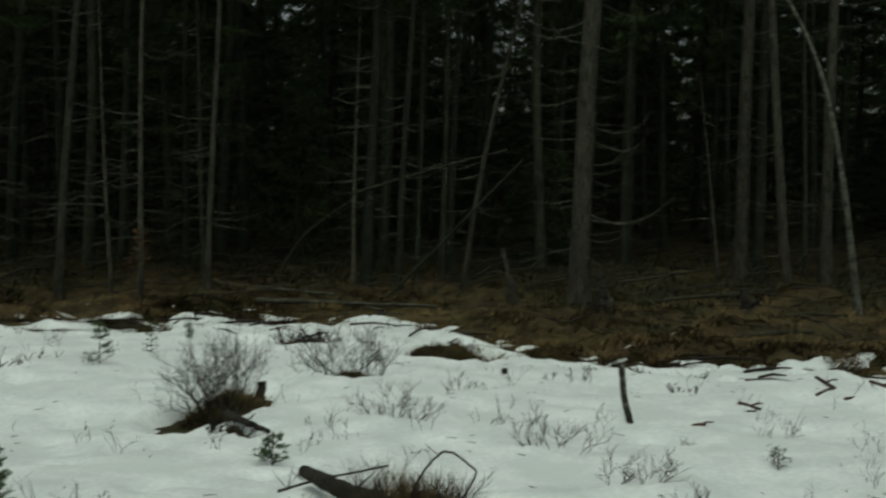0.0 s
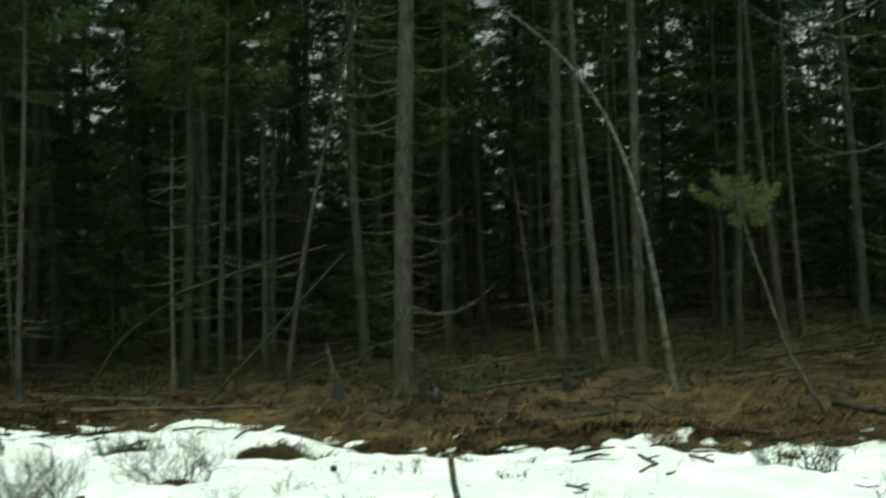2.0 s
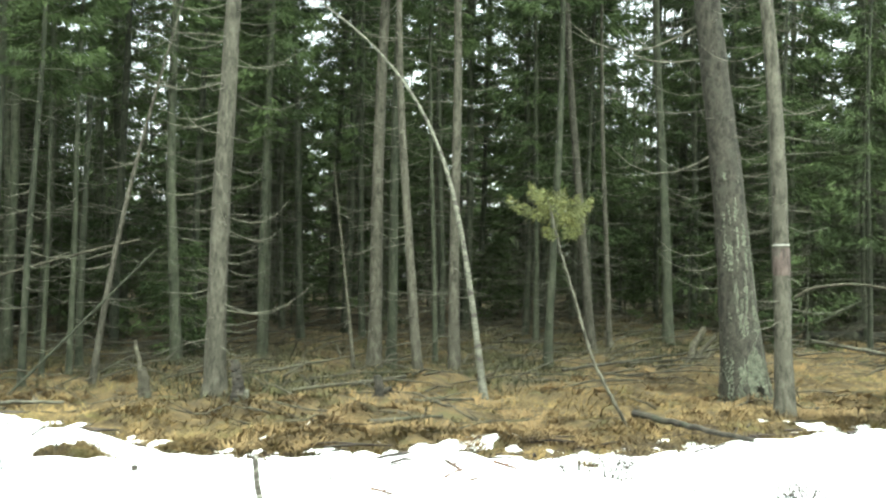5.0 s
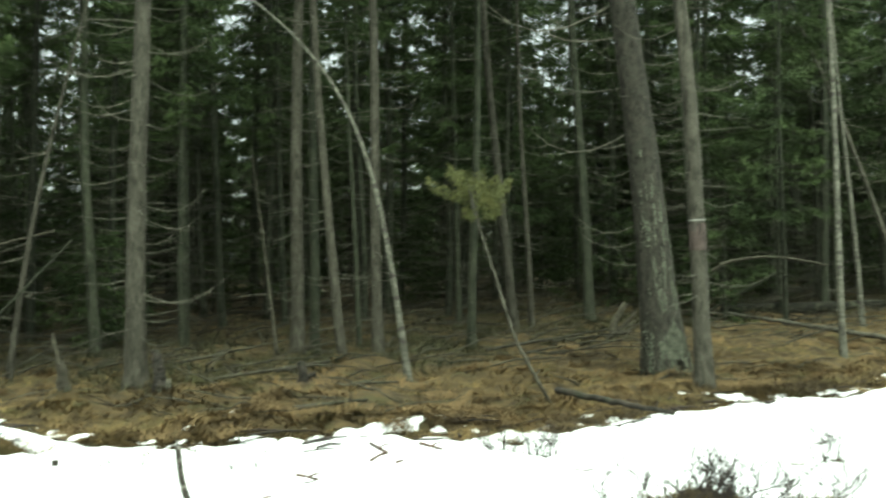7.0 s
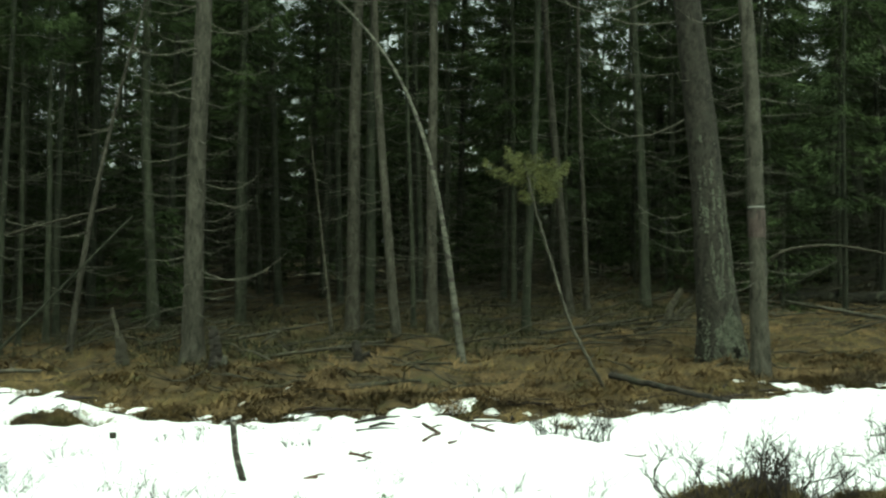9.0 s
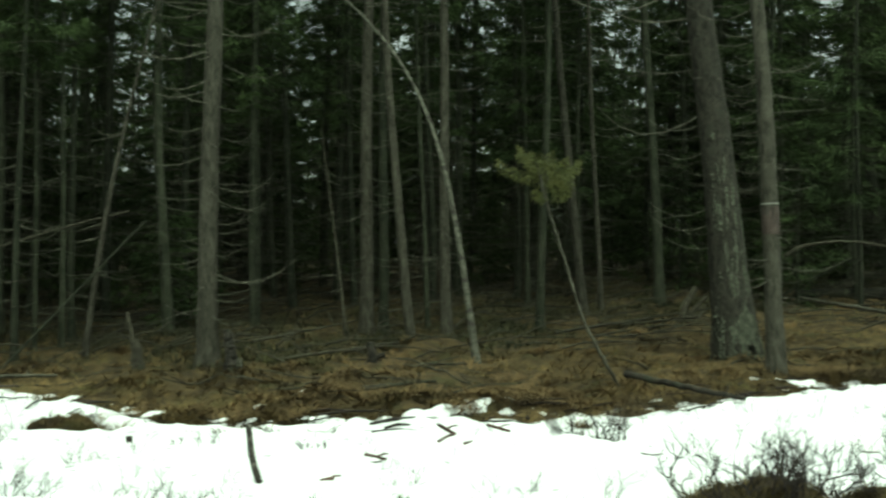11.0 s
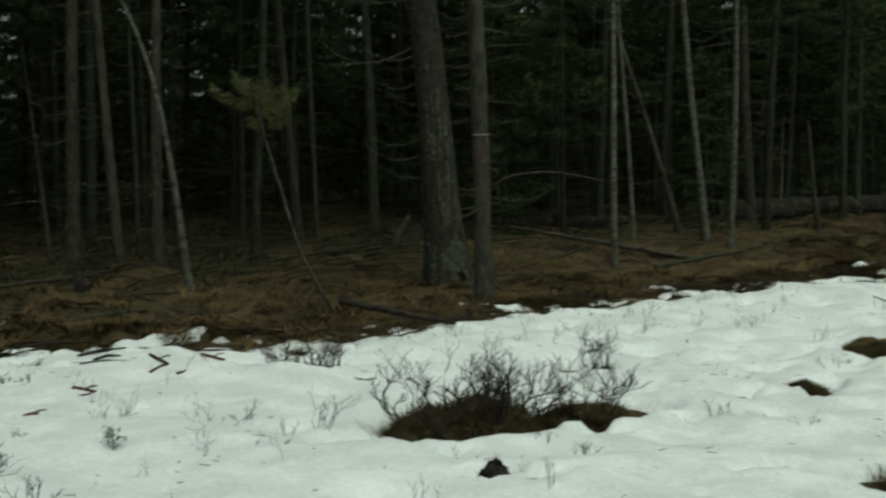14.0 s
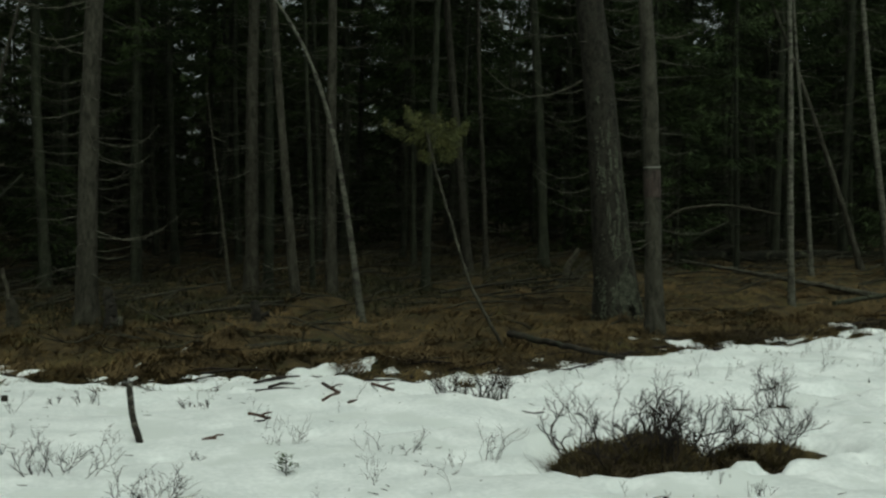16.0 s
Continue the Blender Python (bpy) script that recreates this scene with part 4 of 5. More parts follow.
shrub(-0.16, 6.1, 0.60, 0.34, 24, "bare twigs in a tussock of brown grass", 207, 0.05, 3, 1600, 0.004, GRASS)
shrub(0.75, 7.72, 0.48, 0.29, 13, "thin bare shrub in the snow", 208, 0.0, 3, 0, 0.0035)
shrub(1.14, 6.85, 0.42, 0.30, 13, "thin bare shrub in the snow", 209, 0.0, 3, 0, 0.0035)
shrub(1.38, 6.38, 0.30, 0.18, 8, "thin bare shrub in the snow", 210, 0.0, 2, 0, 0.0035)
shrub(-4.1, 10.5, 0.85, 0.30, 20, "low bare shrub on brown litter", 211, 0.08, 2, 400)
shrub(-3.55, 10.75, 0.5, 0.22, 14, "low bare shrub in the snow", 212, 0.02, 2, 60, 0.0045)
shrub(-3.15, 7.5, 0.25, 0.28, 8, "small bare shrub in the snow", 213, 0.0, 2, 0, 0.004)
shrub(-0.15, 11.4, 0.4, 0.22, 10, "thin bare shrub in the snow", 214, 0.0, 2, 0, 0.004)
shrub(0.21, 9.7, 0.30, 0.28, 9, "thin bare shrub in the snow", 215, 0.0, 2, 0, 0.0035)
shrub(1.11, 10.65, 0.6, 0.15, 12, "low thin twigs in the snow", 216, 0.0, 2, 0, 0.004)
shrub(2.03, 10.1, 0.3, 0.13, 7, "low thin twigs in the snow", 217, 0.04, 2, 40, 0.005)
shrub(4.43, 9.68, 0.85, 0.32, 34, "low bare shrub on brown litter", 218, 0.07, 3, 260, 0.0055)
shrub(4.42, 7.05, 1.25, 0.52, 32, "wide bare shrub with dark litter in a melted hollow", 219, 0.18, 4, 2200, 0.0066, OLIVE_GRASS, 0.75, 0.8, -10)
shrub(5.3, 6.92, 1.15, 0.38, 20, "bare shrub with dead grass in a melted hollow", 220, 0.10, 4, 2000, 0.0052, OLIVE_GRASS, 0.7, 0.6, 8)
shrub(6.85, 8.65, 0.5, 0.42, 13, "thin bare shrub in the snow", 221, 0.02, 3, 80, 0.0045)
shrub(9.96, 8.15, 1.5, 0.10, 3, "brown sunken patch of dead grass in the snow", 222, 0.10, 2, 2400, 0.004, GRASS, 0.9, 0.6, 55)
shrub(7.55, 6.89, 0.5, 0.08, 3, "small brown patch of dead grass in the snow", 223, 0.09, 2, 600, 0.004, GRASS, 0.6, 0.7, -30)
shrub(8.2, 6.12, 0.65, 0.10, 4, "brown patch of dead grass in the snow", 224, 0.12, 2, 800, 0.004, GRASS, 0.6, 0.8, -40)
shrub(5.8, 4.5, 0.42, 0.2, 8, "brown tussock with a few twigs in the snow", 225, 0.05, 2, 400, 0.004, GRASS)
shrub(17.2, 13.05, 1.5, 0.62, 34, "wide low bare shrub at the edge of the snow", 226, 0.06, 3, 300, 0.006, None, 0.7, 0.6, -30)
shrub(15.75, 13.2, 1.1, 0.18, 8, "low dark patch of litter in the snow", 227, 0.05, 2, 500, 0.005, None, 0.6, 0.6, -30)
shrub(11.15, 8.2, 0.6, 0.4, 14, "dark rotten tussock with bare twigs", 228, 0.14, 2, 200, 0.008)
for x, y, w, h, n, sd in ((3.5, 7.4, 0.25, 0.34, 5, 230), (2.94, 7.62, 0.45, 0.24, 9, 231), (2.28, 8.15, 0.26, 0.2, 6, 232), (4.45, 5.7, 0.22, 0.17, 6, 233),
                          (4.42, 6.05, 0.1, 0.16, 3, 234), (6.1, 6.3, 0.25, 0.2, 6, 235), (6.3, 5.65, 0.15, 0.24, 4, 236), (-1.75, 6.05, 0.25, 0.22, 6, 237),
                          (-0.62, 6.1, 0.28, 0.2, 9, 238), (-0.75, 8.2, 0.3, 0.3, 6, 239), (2.9, 6.9, 0.3, 0.12, 6, 240), (8.6, 7.5, 0.4, 0.2, 7, 241), (1.7, 7.9, 0.3, 0.12, 5, 242),
                          (0.4, 8.3, 0.2, 0.25, 4, 243), (-2.3, 8.1, 0.2, 0.14, 4, 244), (10.0, 10.0, 0.5, 0.22, 8, 245), (7.3, 7.6, 0.16, 0.18, 3, 246)):
    shrub(x, y, w, h, n, "few thin bare twigs poking through the snow", sd, 0.0, 2, 0, 0.003)


def tussock(x, y, r, length, n, label, seed):
    rng = random.Random(seed)
    s = Soup()
    for _ in range(n):
        q, k = rng.uniform(0, 6.283), math.sqrt(rng.random())
        dx, dy = math.cos(q) * k, math.sin(q) * k
        d = Vector((dx * 0.9 + rng.uniform(-0.35, 0.35), dy * 0.9 + rng.uniform(-0.35, 0.35), rng.uniform(0.6, 1.4)))
        s.blade((dx * r, dy * r * 0.8, -0.03), d, length * rng.uniform(0.5, 1.15), 0.006)
    ob = new("grass_tussock", s.mesh("grass_tussock", GRASS, False))
    ob.location = (x, y, foot_z(x, y))
    return tagged(ob, label, "grass", "tussocks in the snow")


for x, y, r, ln, n, sd in ((-0.2, 6.12, 0.2, 0.24, 1700, 401), (-0.02, 6.25, 0.16, 0.19, 900, 402), (9.9, 8.1, 0.24, 0.07, 700, 403), (7.55, 6.89, 0.16, 0.06, 300, 404), (8.2, 6.12, 0.2, 0.07, 400, 405),
                           (5.8, 4.5, 0.2, 0.12, 600, 406), (5.4, 6.85, 0.26, 0.08, 500, 407), (0.1, 11.95, 0.34, 0.14, 900, 408), (-0.73, 10.3, 0.28, 0.1, 600, 409), (-1.72, 8.8, 0.14, 0.08, 300, 410), (4.6, 6.72, 0.22, 0.07, 400, 412), (-1.39, 12.5, 0.34, 0.12, 700, 413)):
    tussock(x, y, r, ln, n, "tussock of dead brown grass in the snow", sd)


# ---- young spruces ----
def young_spruce(x, y, w, h, label, seed, sprigs=46, mat=None, tiers=6):
    rng = random.Random(seed)
    z = max(float(snow_z(x, y)), float(rise(x, y))) - 0.03
    ob = thing("young_spruce", (x, y, z), label, "sapling", "young spruces along the snow")
    s = Soup()
    s.tube([(0, 0, -0.05), (rng.uniform(-0.01, 0.01), 0, h * 0.5), (rng.uniform(-0.02, 0.02), 0, h)], [0.006, 0.0045, 0.002], 5)
    part("stem", s.mesh("stem", TWIG), ob)
    s, wood = Soup(), Soup()
    for i in range(tiers):
        f = (i + 0.3) / tiers
        for k in range(5):
            q, ln = rng.uniform(0, 6.283), w * 0.6 * (1 - 0.75 * f) * rng.uniform(0.6, 1.15) + 0.015
            d = Vector((math.cos(q), math.sin(q), rng.uniform(0.1, 0.6))).normalized()
            p = Vector((0, 0, h * (0.08 + 0.9 * f)))
            wood.tube([p, p + d * ln], [0.002, 0.001], 3, cap=False)
            for m in range(sprigs):
                t = p + d * ln * rng.uniform(0.25, 1)
                e = d * 0.8 + Vector((rng.uniform(-1, 1), rng.uniform(-1, 1), rng.uniform(-0.8, 1)))
                s.leaf(t, e, (rng.uniform(-1, 1), rng.uniform(-1, 1), 0.3), rng.uniform(0.018, 0.032) * (1 + w), 0.006)
    for m in range(sprigs * 2):
        s.leaf((0, 0, h * rng.uniform(0.75, 1.0)), (rng.uniform(-0.5, 0.5), rng.uniform(-0.5, 0.5), 1), (1, 0, 0), 0.03, 0.006)
    tagged(part("twigs", wood.mesh("twigs", TWIG), ob), kind="stuff")
    part("needles", s.mesh("needles", mat or NEEDLES_YOUNG, False), ob, "dark green needles")
    return ob


young_spruce(-2.97, 10.57, 0.24, 0.43, "small dark green young spruce in the snow", 251, 24)
young_spruce(-2.69, 11.27, 0.15, 0.33, "small nearly bare young spruce in the snow", 252, 6)
young_spruce(-2.62, 12.63, 0.10, 0.18, "tiny sparse young spruce in the snow", 253, 10)
young_spruce(-2.18, 5.90, 0.19, 0.38, "small dark green young spruce in the snow", 254, 34)
young_spruce(-0.98, 7.16, 0.19, 0.20, "squat green young spruce in a melted hollow", 255, 22)
young_spruce(2.08, 7.35, 0.13, 0.13, "tiny pale green seedling in the snow", 256, 4)

young_spruce(-3.72, 15.0, 0.5, 1.1, "small dead spruce with brown needles", 257, 34, DEAD_NEEDLES, 9)
young_spruce(-5.37, 13.7, 0.8, 2.7, "slender dead spruce with brown needles", 258, 34, DEAD_NEEDLES, 26)

# ---- wood lying in and on the snow ----
dead_stem("birch_post", 1.35, 8.64, ((0.05, -0.1), (0.02, 0.05), (-0.025, 0.22), (-0.05, 0.46)), 0.028, 0.022, "dark mottled birch stub standing in the snow", "stub", POST_BARK, 261, 0, "", 0.25)
dead_stem("small_stump", -1.42, 9.66, ((0, -0.1), (0.0, 0.12)), 0.04, 0.036, "small dark cut stump in the snow", "stump", ROTTEN, 262, 0)
dead_stem("small_stump", 0.58, 10.76, ((0, -0.1), (0.0, 0.09)), 0.032, 0.03, "small dark cut stump in the snow", "stump", ROTTEN, 263, 0)
dead_stem("low_stump", 3.69, 5.55, ((-0.02, -0.08), (0.0, 0.03), (0.01, 0.07), (0.02, 0.13)), 0.13, 0.035, "dark wet stump top with two twigs in the snow", "stump", ROTTEN, 264, 0)
shrub(3.68, 5.6, 0.1, 0.3, 3, "few thin bare twigs beside a low stump", 247, 0.0, 1, 0, 0.0035)
dead_stem("hooped_branch", -0.22, 6.05, ((0.06, 0.03), (0.11, 0.21), (0.25, 0.38), (0.38, 0.31), (0.41, 0.25), (0.28, 0.04)), 0.0065, 0.005, "bare dark stem bent into a hoop", "twig", TWIG, 265, 3)
dead_stem("fallen_stick", -0.22, 6.2, ((-0.60, 0.13), (-0.40, 0.19), (-0.03, 0.27)), 0.008, 0.005, "thin dark dead stick with side twigs", "stick", TWIG, 266, 8)
log(-0.18, 5.95, -0.72, 6.46, 0.070, "dark rotten log sticking out of the snow", ROTTEN, 267, 0.02, 3, taper=0.5, lift_end=0.12)
for x, y, a, ln, r, lab, sd in ((2.36, 9.08, 20, 0.10, 0.008, "short dark stick lying on the snow", 277), (4.55, 8.9, -60, 0.3, 0.010, "thin dark stick lying on the snow", 278),
                                (-0.2, 11.7, 60, 0.35, 0.012, "thin dark stick lying on the snow", 279), (9.0, 12.2, 8, 0.7, 0.02, "dark stick lying on the snow", 282),
                                (2.2, 11.0, 10, 0.5, 0.012, "thin dark stick lying on the snow", 283), (7.1, 9.1, 4, 0.2, 0.01, "short dark stick lying on the snow", 284)):
    rng = random.Random(sd)
    s = Soup()
    c, w = math.cos(radians(a)), math.sin(radians(a))
    pts = [Vector((c * ln * (k / 3 - 0.5), w * ln * (k / 3 - 0.5), rng.uniform(-0.15, 0.2) * r + 0.02 * (k == 3))) for k in range(4)]
    stick_mesh(s, pts, r, r * 0.7, rng, 6, 0.15, 0.3)
    ob = new("fallen_stick", s.mesh("fallen_stick", TWIG))
    ob.location = (x, y, max(float(snow_z(x, y)), float(floor_z(x, y))) + r * 0.6)
    tagged(ob, lab, "stick", "sticks on the snow")

dead_stem("bent_branch", 13.35, 9.85, ((0.05, 0.0), (-0.30, 0.06), (-0.65, 0.11), (-0.95, 0.20)), 0.014, 0.007, "bare dark branch lying on the snow", "branch", TWIG, 280, 3)
dead_stem("bent_branch", 13.45, 9.9, ((0.05, 0.0), (0.02, 0.13), (-0.14, 0.25), (-0.42, 0.28), (-0.75, 0.21)), 0.010, 0.005, "thin dark branch arching over the snow", "branch", TWIG, 281, 2)

# broken branch pieces dropped on the snow
for x0, y0, x1, y1, r, sd in ((3.31, 10.62, 3.29, 10.05, 0.015, 291), (3.07, 9.82, 3.30, 10.08, 0.016, 292), (3.76, 10.55, 3.87, 10.25, 0.015, 293), (3.22, 9.58, 3.79, 10.06, 0.015, 294),
                              (2.33, 9.42, 2.50, 9.36, 0.017, 295), (1.80, 8.56, 1.88, 8.5, 0.016, 297)):
    rng = random.Random(sd)
    s, n = Soup(), 4
    foot = Vector((x0, y0, float(snow_z(x0, y0)) + r * 0.7))
    pts = []
    for k in range(n + 1):
        x, y = x0 + (x1 - x0) * k / n, y0 + (y1 - y0) * k / n
        pts.append(Vector((x + rng.uniform(-1, 1) * r * 0.1, y, foot.z + (float(snow_z(x1, y1)) + r * 0.9 - foot.z) * k / n)) - foot)
    s.tube(pts, [r * f for f in (0.9, 1, 1.02, 0.95, 0.85)], 7, 0.07, rng)
    ob = new("fallen_stick", s.mesh("fallen_stick", STICK_BARK))
    ob.location = foot
    tagged(ob, "thick broken red-brown branch piece lying on snow", "stick", "sticks on the snow")
    if sd % 2:
        t = Soup()
        t.tube([pts[2], pts[2] + Vector((0.05, -0.03, 0.03)), pts[2] + Vector((0.09, -0.06, 0.035))], [r * 0.6, r * 0.5, r * 0.3], 5, 0.1, rng)
        part("side_twig", t.mesh("side_twig", STICK_BARK), ob)

# ---- dry grass and brushwood on the forest floor ----
rs = np.random.RandomState(5)
N = 330000
gx = rs.uniform(-9, 32, N)
ge = rs.exponential(2.6, N) - 1.0
gy = np.interp(gx, EDGE_X, EDGE_Y) + ge
clump = smooth_noise(gx, gy, 1.3, 21) + 0.6 * smooth_noise(gx, gy, 3.7, 13)
keep = (clump > -0.75 + 0.06 * ge) & (ge < 12)
keep &= (snow_z(gx, gy) < floor_z(gx, gy) + 0.012) | (rs.rand(N) < 0.05)
gx, gy, clump = gx[keep], gy[keep], clump[keep]
n = len(gx)
gz = floor_z(gx, gy)
turn = smooth_noise(gx, gy, 0.5, 31) * 4 + rs.normal(0, 0.9, n)
tuft = np.clip(smooth_noise(gx, gy, 2.3, 71) + 0.4 * smooth_noise(gx, gy, 6.0, 5), 0, 1)
ln = rs.uniform(0.05, 0.17, n) * (0.75 + 0.4 * np.clip(clump, 0, 1) + 0.7 * tuft)
lift = rs.uniform(0.08, 0.55, n) + 0.45 * tuft * rs.rand(n)
dx, dy = np.cos(turn), np.sin(turn)
wd = 0.004 + 0.007 * rs.rand(n)
A = np.stack([gx - dy * wd, gy + dx * wd, gz - 0.01], 1)
B = np.stack([gx + dy * wd, gy - dx * wd, gz - 0.01], 1)
T = np.stack([gx + dx * ln, gy + dy * ln, gz + ln * lift], 1)
V = np.stack([A, B, T], 1).reshape(-1, 3)
F = np.arange(3 * n).reshape(-1, 3).tolist()
me = bpy.data.meshes.new("dry_grass")
me.from_pydata(V.tolist(), [], F)
me.materials.append(GRASS)
me.update()
tagged(new("dry_grass", me), "matted brown dry grass along the forest edge", "grass", kind="stuff")

# swathes of longer bleached grass over hummocks
M, K = 900, 70
hx = rs.uniform(-6, 28, M)
hy = np.interp(hx, EDGE_X, EDGE_Y) + 0.5 + rs.exponential(2.0, M)
ok = (hy - np.interp(hx, EDGE_X, EDGE_Y) < 9) & (smooth_noise(hx, hy, 0.8, 3) > -0.35)
hx, hy = hx[ok], hy[ok]
lean = smooth_noise(hx, hy, 0.4, 8) * 3 + rs.normal(0, 0.6, len(hx))
bx, by = np.repeat(hx, K), np.repeat(hy, K)
q, k2 = rs.uniform(0, 6.283, len(bx)), np.sqrt(rs.rand(len(bx))) * 0.17
bx, by = bx + np.cos(q) * k2, by + np.sin(q) * k2
q = np.repeat(lean, K) + rs.normal(0, 0.7, len(bx))
ln, wd = rs.uniform(0.10, 0.27, len(bx)), 0.003 + 0.004 * rs.rand(len(bx))
up = rs.uniform(0.15, 0.75, len(bx))
bz, dx, dy = floor_z(bx, by), np.cos(q), np.sin(q)
A = np.stack([bx - dy * wd, by + dx * wd, bz - 0.01], 1)
B = np.stack([bx + dy * wd, by - dx * wd, bz - 0.01], 1)
C = np.stack([bx + dx * ln * 0.5 + dy * wd, by + dy * ln * 0.5 - dx * wd, bz + ln * up * 0.6], 1)
D = np.stack([bx + dx * ln * 0.5 - dy * wd, by + dy * ln * 0.5 + dx * wd, bz + ln * up * 0.6], 1)
T = np.stack([bx + dx * ln, by + dy * ln, bz + ln * up * 0.45], 1)
i5 = 5 * np.arange(len(bx))
quads = np.stack([i5, i5 + 1, i5 + 2, i5 + 3], 1).tolist()
tips = np.stack([i5 + 3, i5 + 2, i5 + 4], 1).tolist()
me = bpy.data.meshes.new("bleached_grass")
me.from_pydata(np.stack([A, B, C, D, T], 1).reshape(-1, 3).tolist(), [], quads + tips)
me.materials.append(STRAW)
me.update()
tagged(new("bleached_grass", me), "swathes of bleached dead grass on hummocks", "grass", kind="stuff")

# dark low brush of bilberry and twigs further in
N = 120000
gx = rs.uniform(-9, 34, N)
start = 3.0 + 0.28 * np.clip(gx - 2, 0, 9)
ge = start + rs.gamma(2.2, 2.0, N)
gy = np.interp(gx, EDGE_X, EDGE_Y) + ge
keep = (smooth_noise(gx, gy, 0.9, 51) + 0.7 * smooth_noise(gx, gy, 2.7, 43) > 0.3 - 0.2 * (ge - start)) & (ge < 16)
gx, gy = gx[keep], gy[keep]
n = len(gx)
gz, turn, ln = floor_z(gx, gy), rs.uniform(0, 6.283, n), rs.uniform(0.05, 0.2, n)
dx, dy, wd = np.cos(turn), np.sin(turn), 0.004 + 0.008 * rs.rand(n)
A = np.stack([gx - dy * wd, gy + dx * wd, gz - 0.01], 1)
B = np.stack([gx + dy * wd, gy - dx * wd, gz - 0.01], 1)
T = np.stack([gx + dx * ln, gy + dy * ln, gz + ln * rs.uniform(0.3, 1.3, n)], 1)
me = bpy.data.meshes.new("low_brush")
me.from_pydata(np.stack([A, B, T], 1).reshape(-1, 3).tolist(), [], np.arange(3 * n).reshape(-1, 3).tolist())
me.materials.append(LOW_BRUSH)
me.update()
tagged(new("low_brush", me), "dark low bilberry brush under the spruces", "brush", kind="stuff")

rng = random.Random(8)
for _ in range(230):
    x, e = rng.uniform(-9, 30), rng.expovariate(1 / 4.5) + 1.2
    y = float(np.interp(x, EDGE_X, EDGE_Y)) + e
    q, l2 = rng.gauss(0, 0.5) + rng.choice((0, math.pi)), rng.uniform(0.3, 2.2) * (0.5 + min(e, 8) / 8)
    c, w, bow = math.cos(q), math.sin(q), rng.uniform(-0.12, 0.12) * l2
    r, z1, z0 = rng.uniform(0.006, 0.02), rng.uniform(0, 0.25), float(floor_z(x, y))
    pts = []
    for j in range(6):
        f = j / 5
        xx, yy = x + c * l2 * f - w * bow * math.sin(f * 3.14), y + w * l2 * f + c * bow * math.sin(f * 3.14)
        pts.append(Vector((xx - x, yy - y, float(floor_z(xx, yy)) - z0 + 0.02 + z1 * f)))
    s = Soup()
    s.tube(pts, [r * (1 - 0.65 * j / 5) for j in range(6)], 5, 0.1, rng)
    ob = new("fallen_branch", s.mesh("fallen_branch", FALLEN))
    ob.location = (x, y, z0)
    tagged(ob, "thin grey dead branch on the forest floor", "branch", "fallen branches in the wood")
    for _ in range(rng.randrange(0, 3)):
        k = rng.randrange(1, 5)
        d = Vector((c, w, 0)) * rng.uniform(0.1, 0.35) + Vector((rng.uniform(-0.2, 0.2), rng.uniform(-0.2, 0.2), rng.uniform(0, 0.2)))
        t = Soup()
        t.tube([pts[k], pts[k] + d * 0.6, pts[k] + d], [r * 0.5, r * 0.35, r * 0.15], 4)
        part("side_twig", t.mesh("side_twig", FALLEN), ob)
s = Soup()
for _ in range(22000):
    x, e = rng.uniform(5.5, 19), rng.gauss(0.2, 0.3)
    y = float(np.interp(x, EDGE_X, EDGE_Y)) + e
    if smooth_noise(x, y, 1.1, 33) + 0.5 * smooth_noise(x, y * 2, 3.1, 3) < -0.15:
        continue
    q = rng.uniform(0, 6.283)
    s.blade((x, y, max(float(floor_z(x, y)), float(rise(x, y)) - 0.05)), (math.cos(q), math.sin(q), rng.uniform(0.2, 1.2)), rng.uniform(0.03, 0.11), 0.012)
for _ in range(5200):
    x, e = rng.uniform(4.5, 19), -rng.expovariate(1 / 0.45)
    y = float(np.interp(x, EDGE_X, EDGE_Y)) + e + 0.35
    if smooth_noise(x, y, 2.1, 43) + 0.6 * smooth_noise(x, y * 1.5, 5.1, 3) < 0.15:
        continue
    q = rng.uniform(0, 6.283)
    s.blade((x, y, max(float(floor_z(x, y)), float(snow_z(x, y)))), (math.cos(q), math.sin(q), rng.uniform(0.0, 0.7)), rng.uniform(0.03, 0.10), 0.016)
tagged(new("dark_heath", s.mesh("dark_heath", HEATH, False)), "dark wet heath and moss along the edge of the snow", "heath", kind="stuff")
s = Soup()
for _ in range(300):
    x, e = rng.uniform(-9, 32), rng.uniform(-0.9, 0.8)
    y = float(np.interp(x, EDGE_X, EDGE_Y)) + e
    q, l2, r = rng.gauss(0, 0.7), rng.uniform(0.12, 0.7), rng.uniform(0.005, 0.017)
    z = max(float(floor_z(x, y)), float(snow_z(x, y))) + 0.01
    s.tube([(x, y, z), (x + math.cos(q) * l2 * 0.5, y + math.sin(q) * l2 * 0.5, z + 0.03), (x + math.cos(q) * l2, y + math.sin(q) * l2, z + 0.02)], [r, r * 0.9, r * 0.5], 5, 0.1, rng)
tagged(new("dark_brushwood", s.mesh("dark_brushwood", TWIG)), "dark wet sticks along the edge of the snow", "brushwood", kind="stuff")

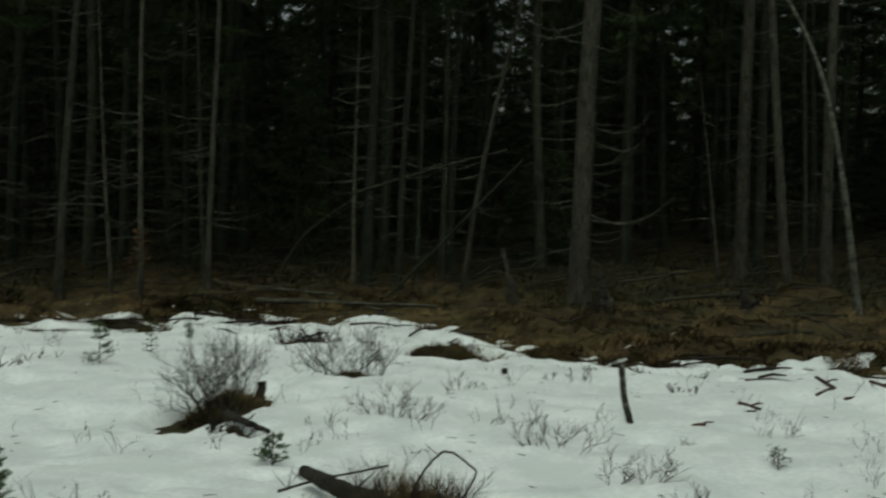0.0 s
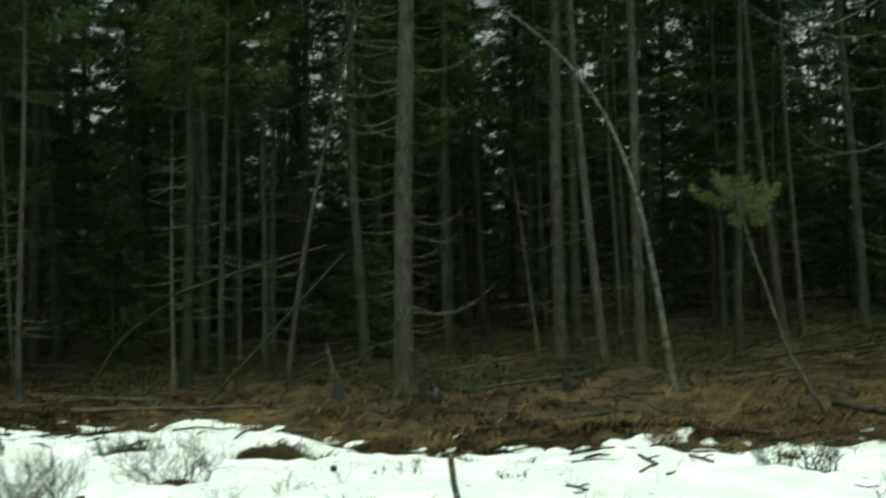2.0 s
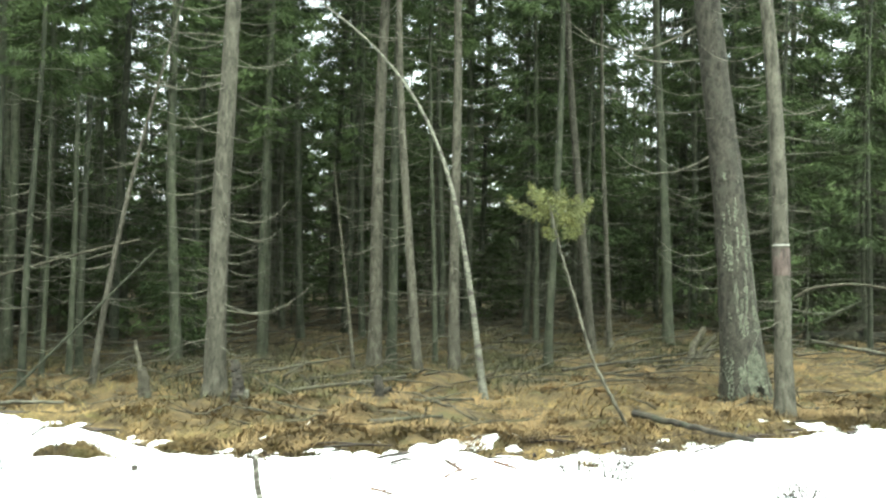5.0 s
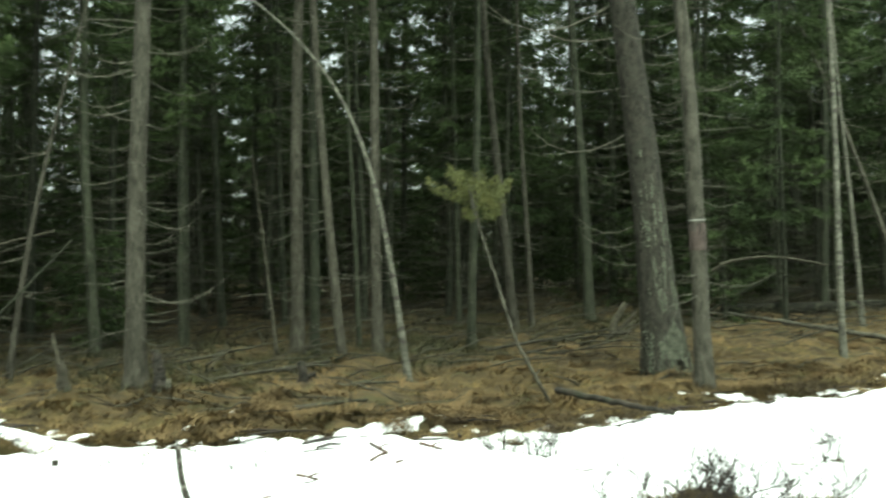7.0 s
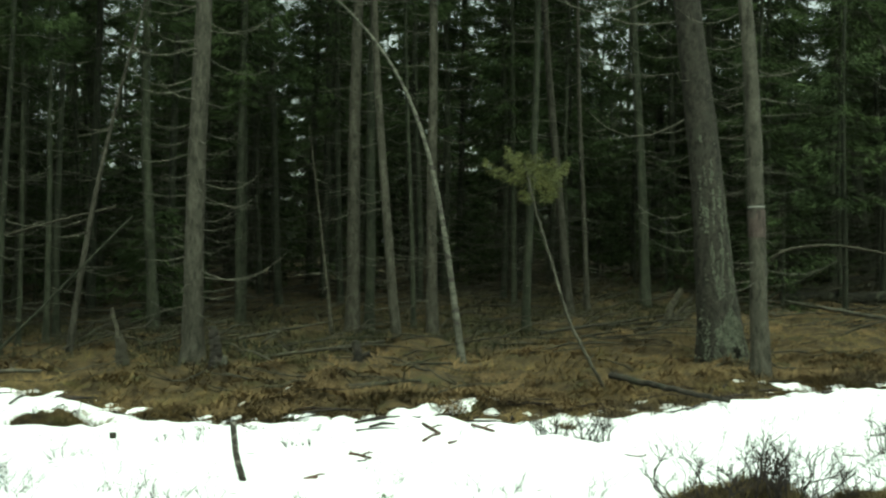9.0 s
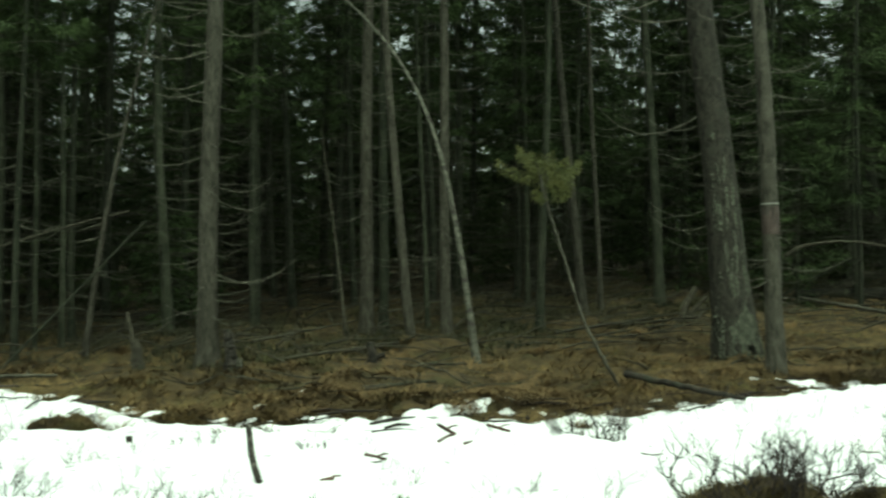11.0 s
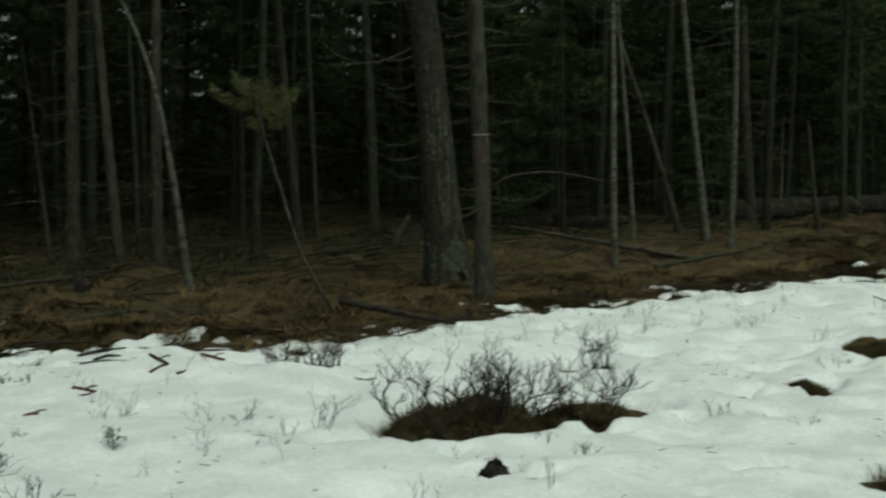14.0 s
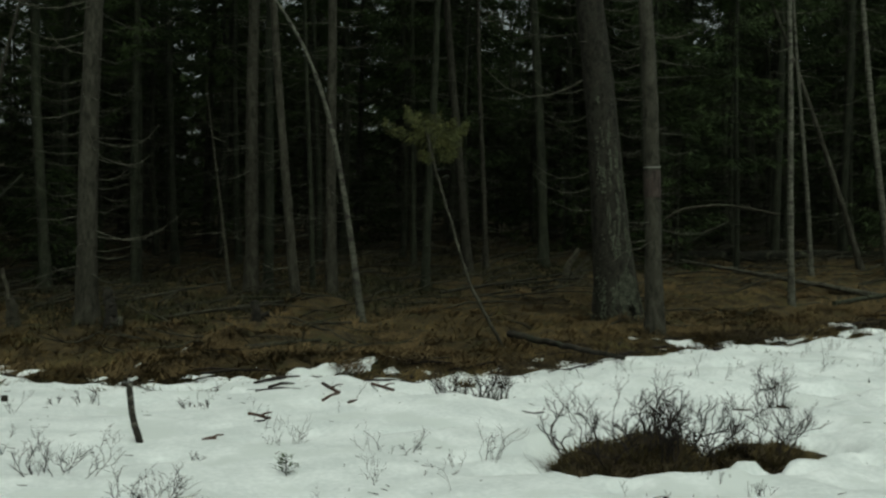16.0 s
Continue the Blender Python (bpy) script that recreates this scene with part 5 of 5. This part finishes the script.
s = Soup()
for _ in range(1800):
    a, d = radians(rng.uniform(-26, 58)), rng.uniform(17, 40)
    x, y = d * math.sin(a), d * math.cos(a)
    e = float(beyond(x, y))
    if e < 3.4 or (e < 5.5 and rng.random() < 0.6):
        continue
    q, l2, r = rng.gauss(0, 0.7), rng.uniform(0.4, 2.2), rng.uniform(0.006, 0.018)
    z, up = float(floor_z(x, y)) + rng.uniform(0, 0.12), rng.uniform(-0.05, 0.35)
    c, w = math.cos(q) * l2, math.sin(q) * l2
    s.tube([(x, y, z), (x + c * 0.5, y + w * 0.5, z + up * 0.7 + 0.05), (x + c, y + w, z + up)], [r, r * 0.8, r * 0.35], 4, 0.1, rng, cap=False)
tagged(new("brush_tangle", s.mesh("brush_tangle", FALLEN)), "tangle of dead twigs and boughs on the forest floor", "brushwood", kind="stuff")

s = Soup()
for _ in range(1500):
    x, y = rng.uniform(-7, 24), rng.uniform(4, 15)
    if float(beyond(x, y)) > -0.1:
        continue
    z, q, l2 = float(snow_z(x, y)) + 0.002, rng.uniform(0, 3.14), rng.uniform(0.015, 0.085)
    s.tube([(x, y, z), (x + math.cos(q) * l2, y + math.sin(q) * l2, z + rng.uniform(0, 0.006))], [0.0034, 0.0018], 3, cap=False)
tagged(new("snow_litter", s.mesh("snow_litter", TWIG)), "fallen needles and twig bits on the snow", "litter", kind="stuff")

s = Soup()
for _ in range(280):
    x, y = rng.uniform(-4.5, 13), rng.uniform(5, 14)
    if float(beyond(x, y)) > -0.3 or float(smooth_noise(x, y, 0.6, 17)) < -0.25:
        continue
    z, h = float(snow_z(x, y)) - 0.01, rng.uniform(0.05, 0.17)
    for _ in range(rng.randrange(1, 5)):
        sprout(s, Vector((x + rng.uniform(-0.06, 0.06), y + rng.uniform(-0.05, 0.05), z)), Vector((rng.uniform(-0.6, 0.6), rng.uniform(-0.6, 0.6), 1)), h * rng.uniform(0.5, 1), 0.0020, 1 + (rng.random() < 0.3), rng)
tagged(new("snow_weeds", s.mesh("snow_weeds", TWIG)), "thin dead weed stalks poking through the snow", "weeds", kind="stuff")
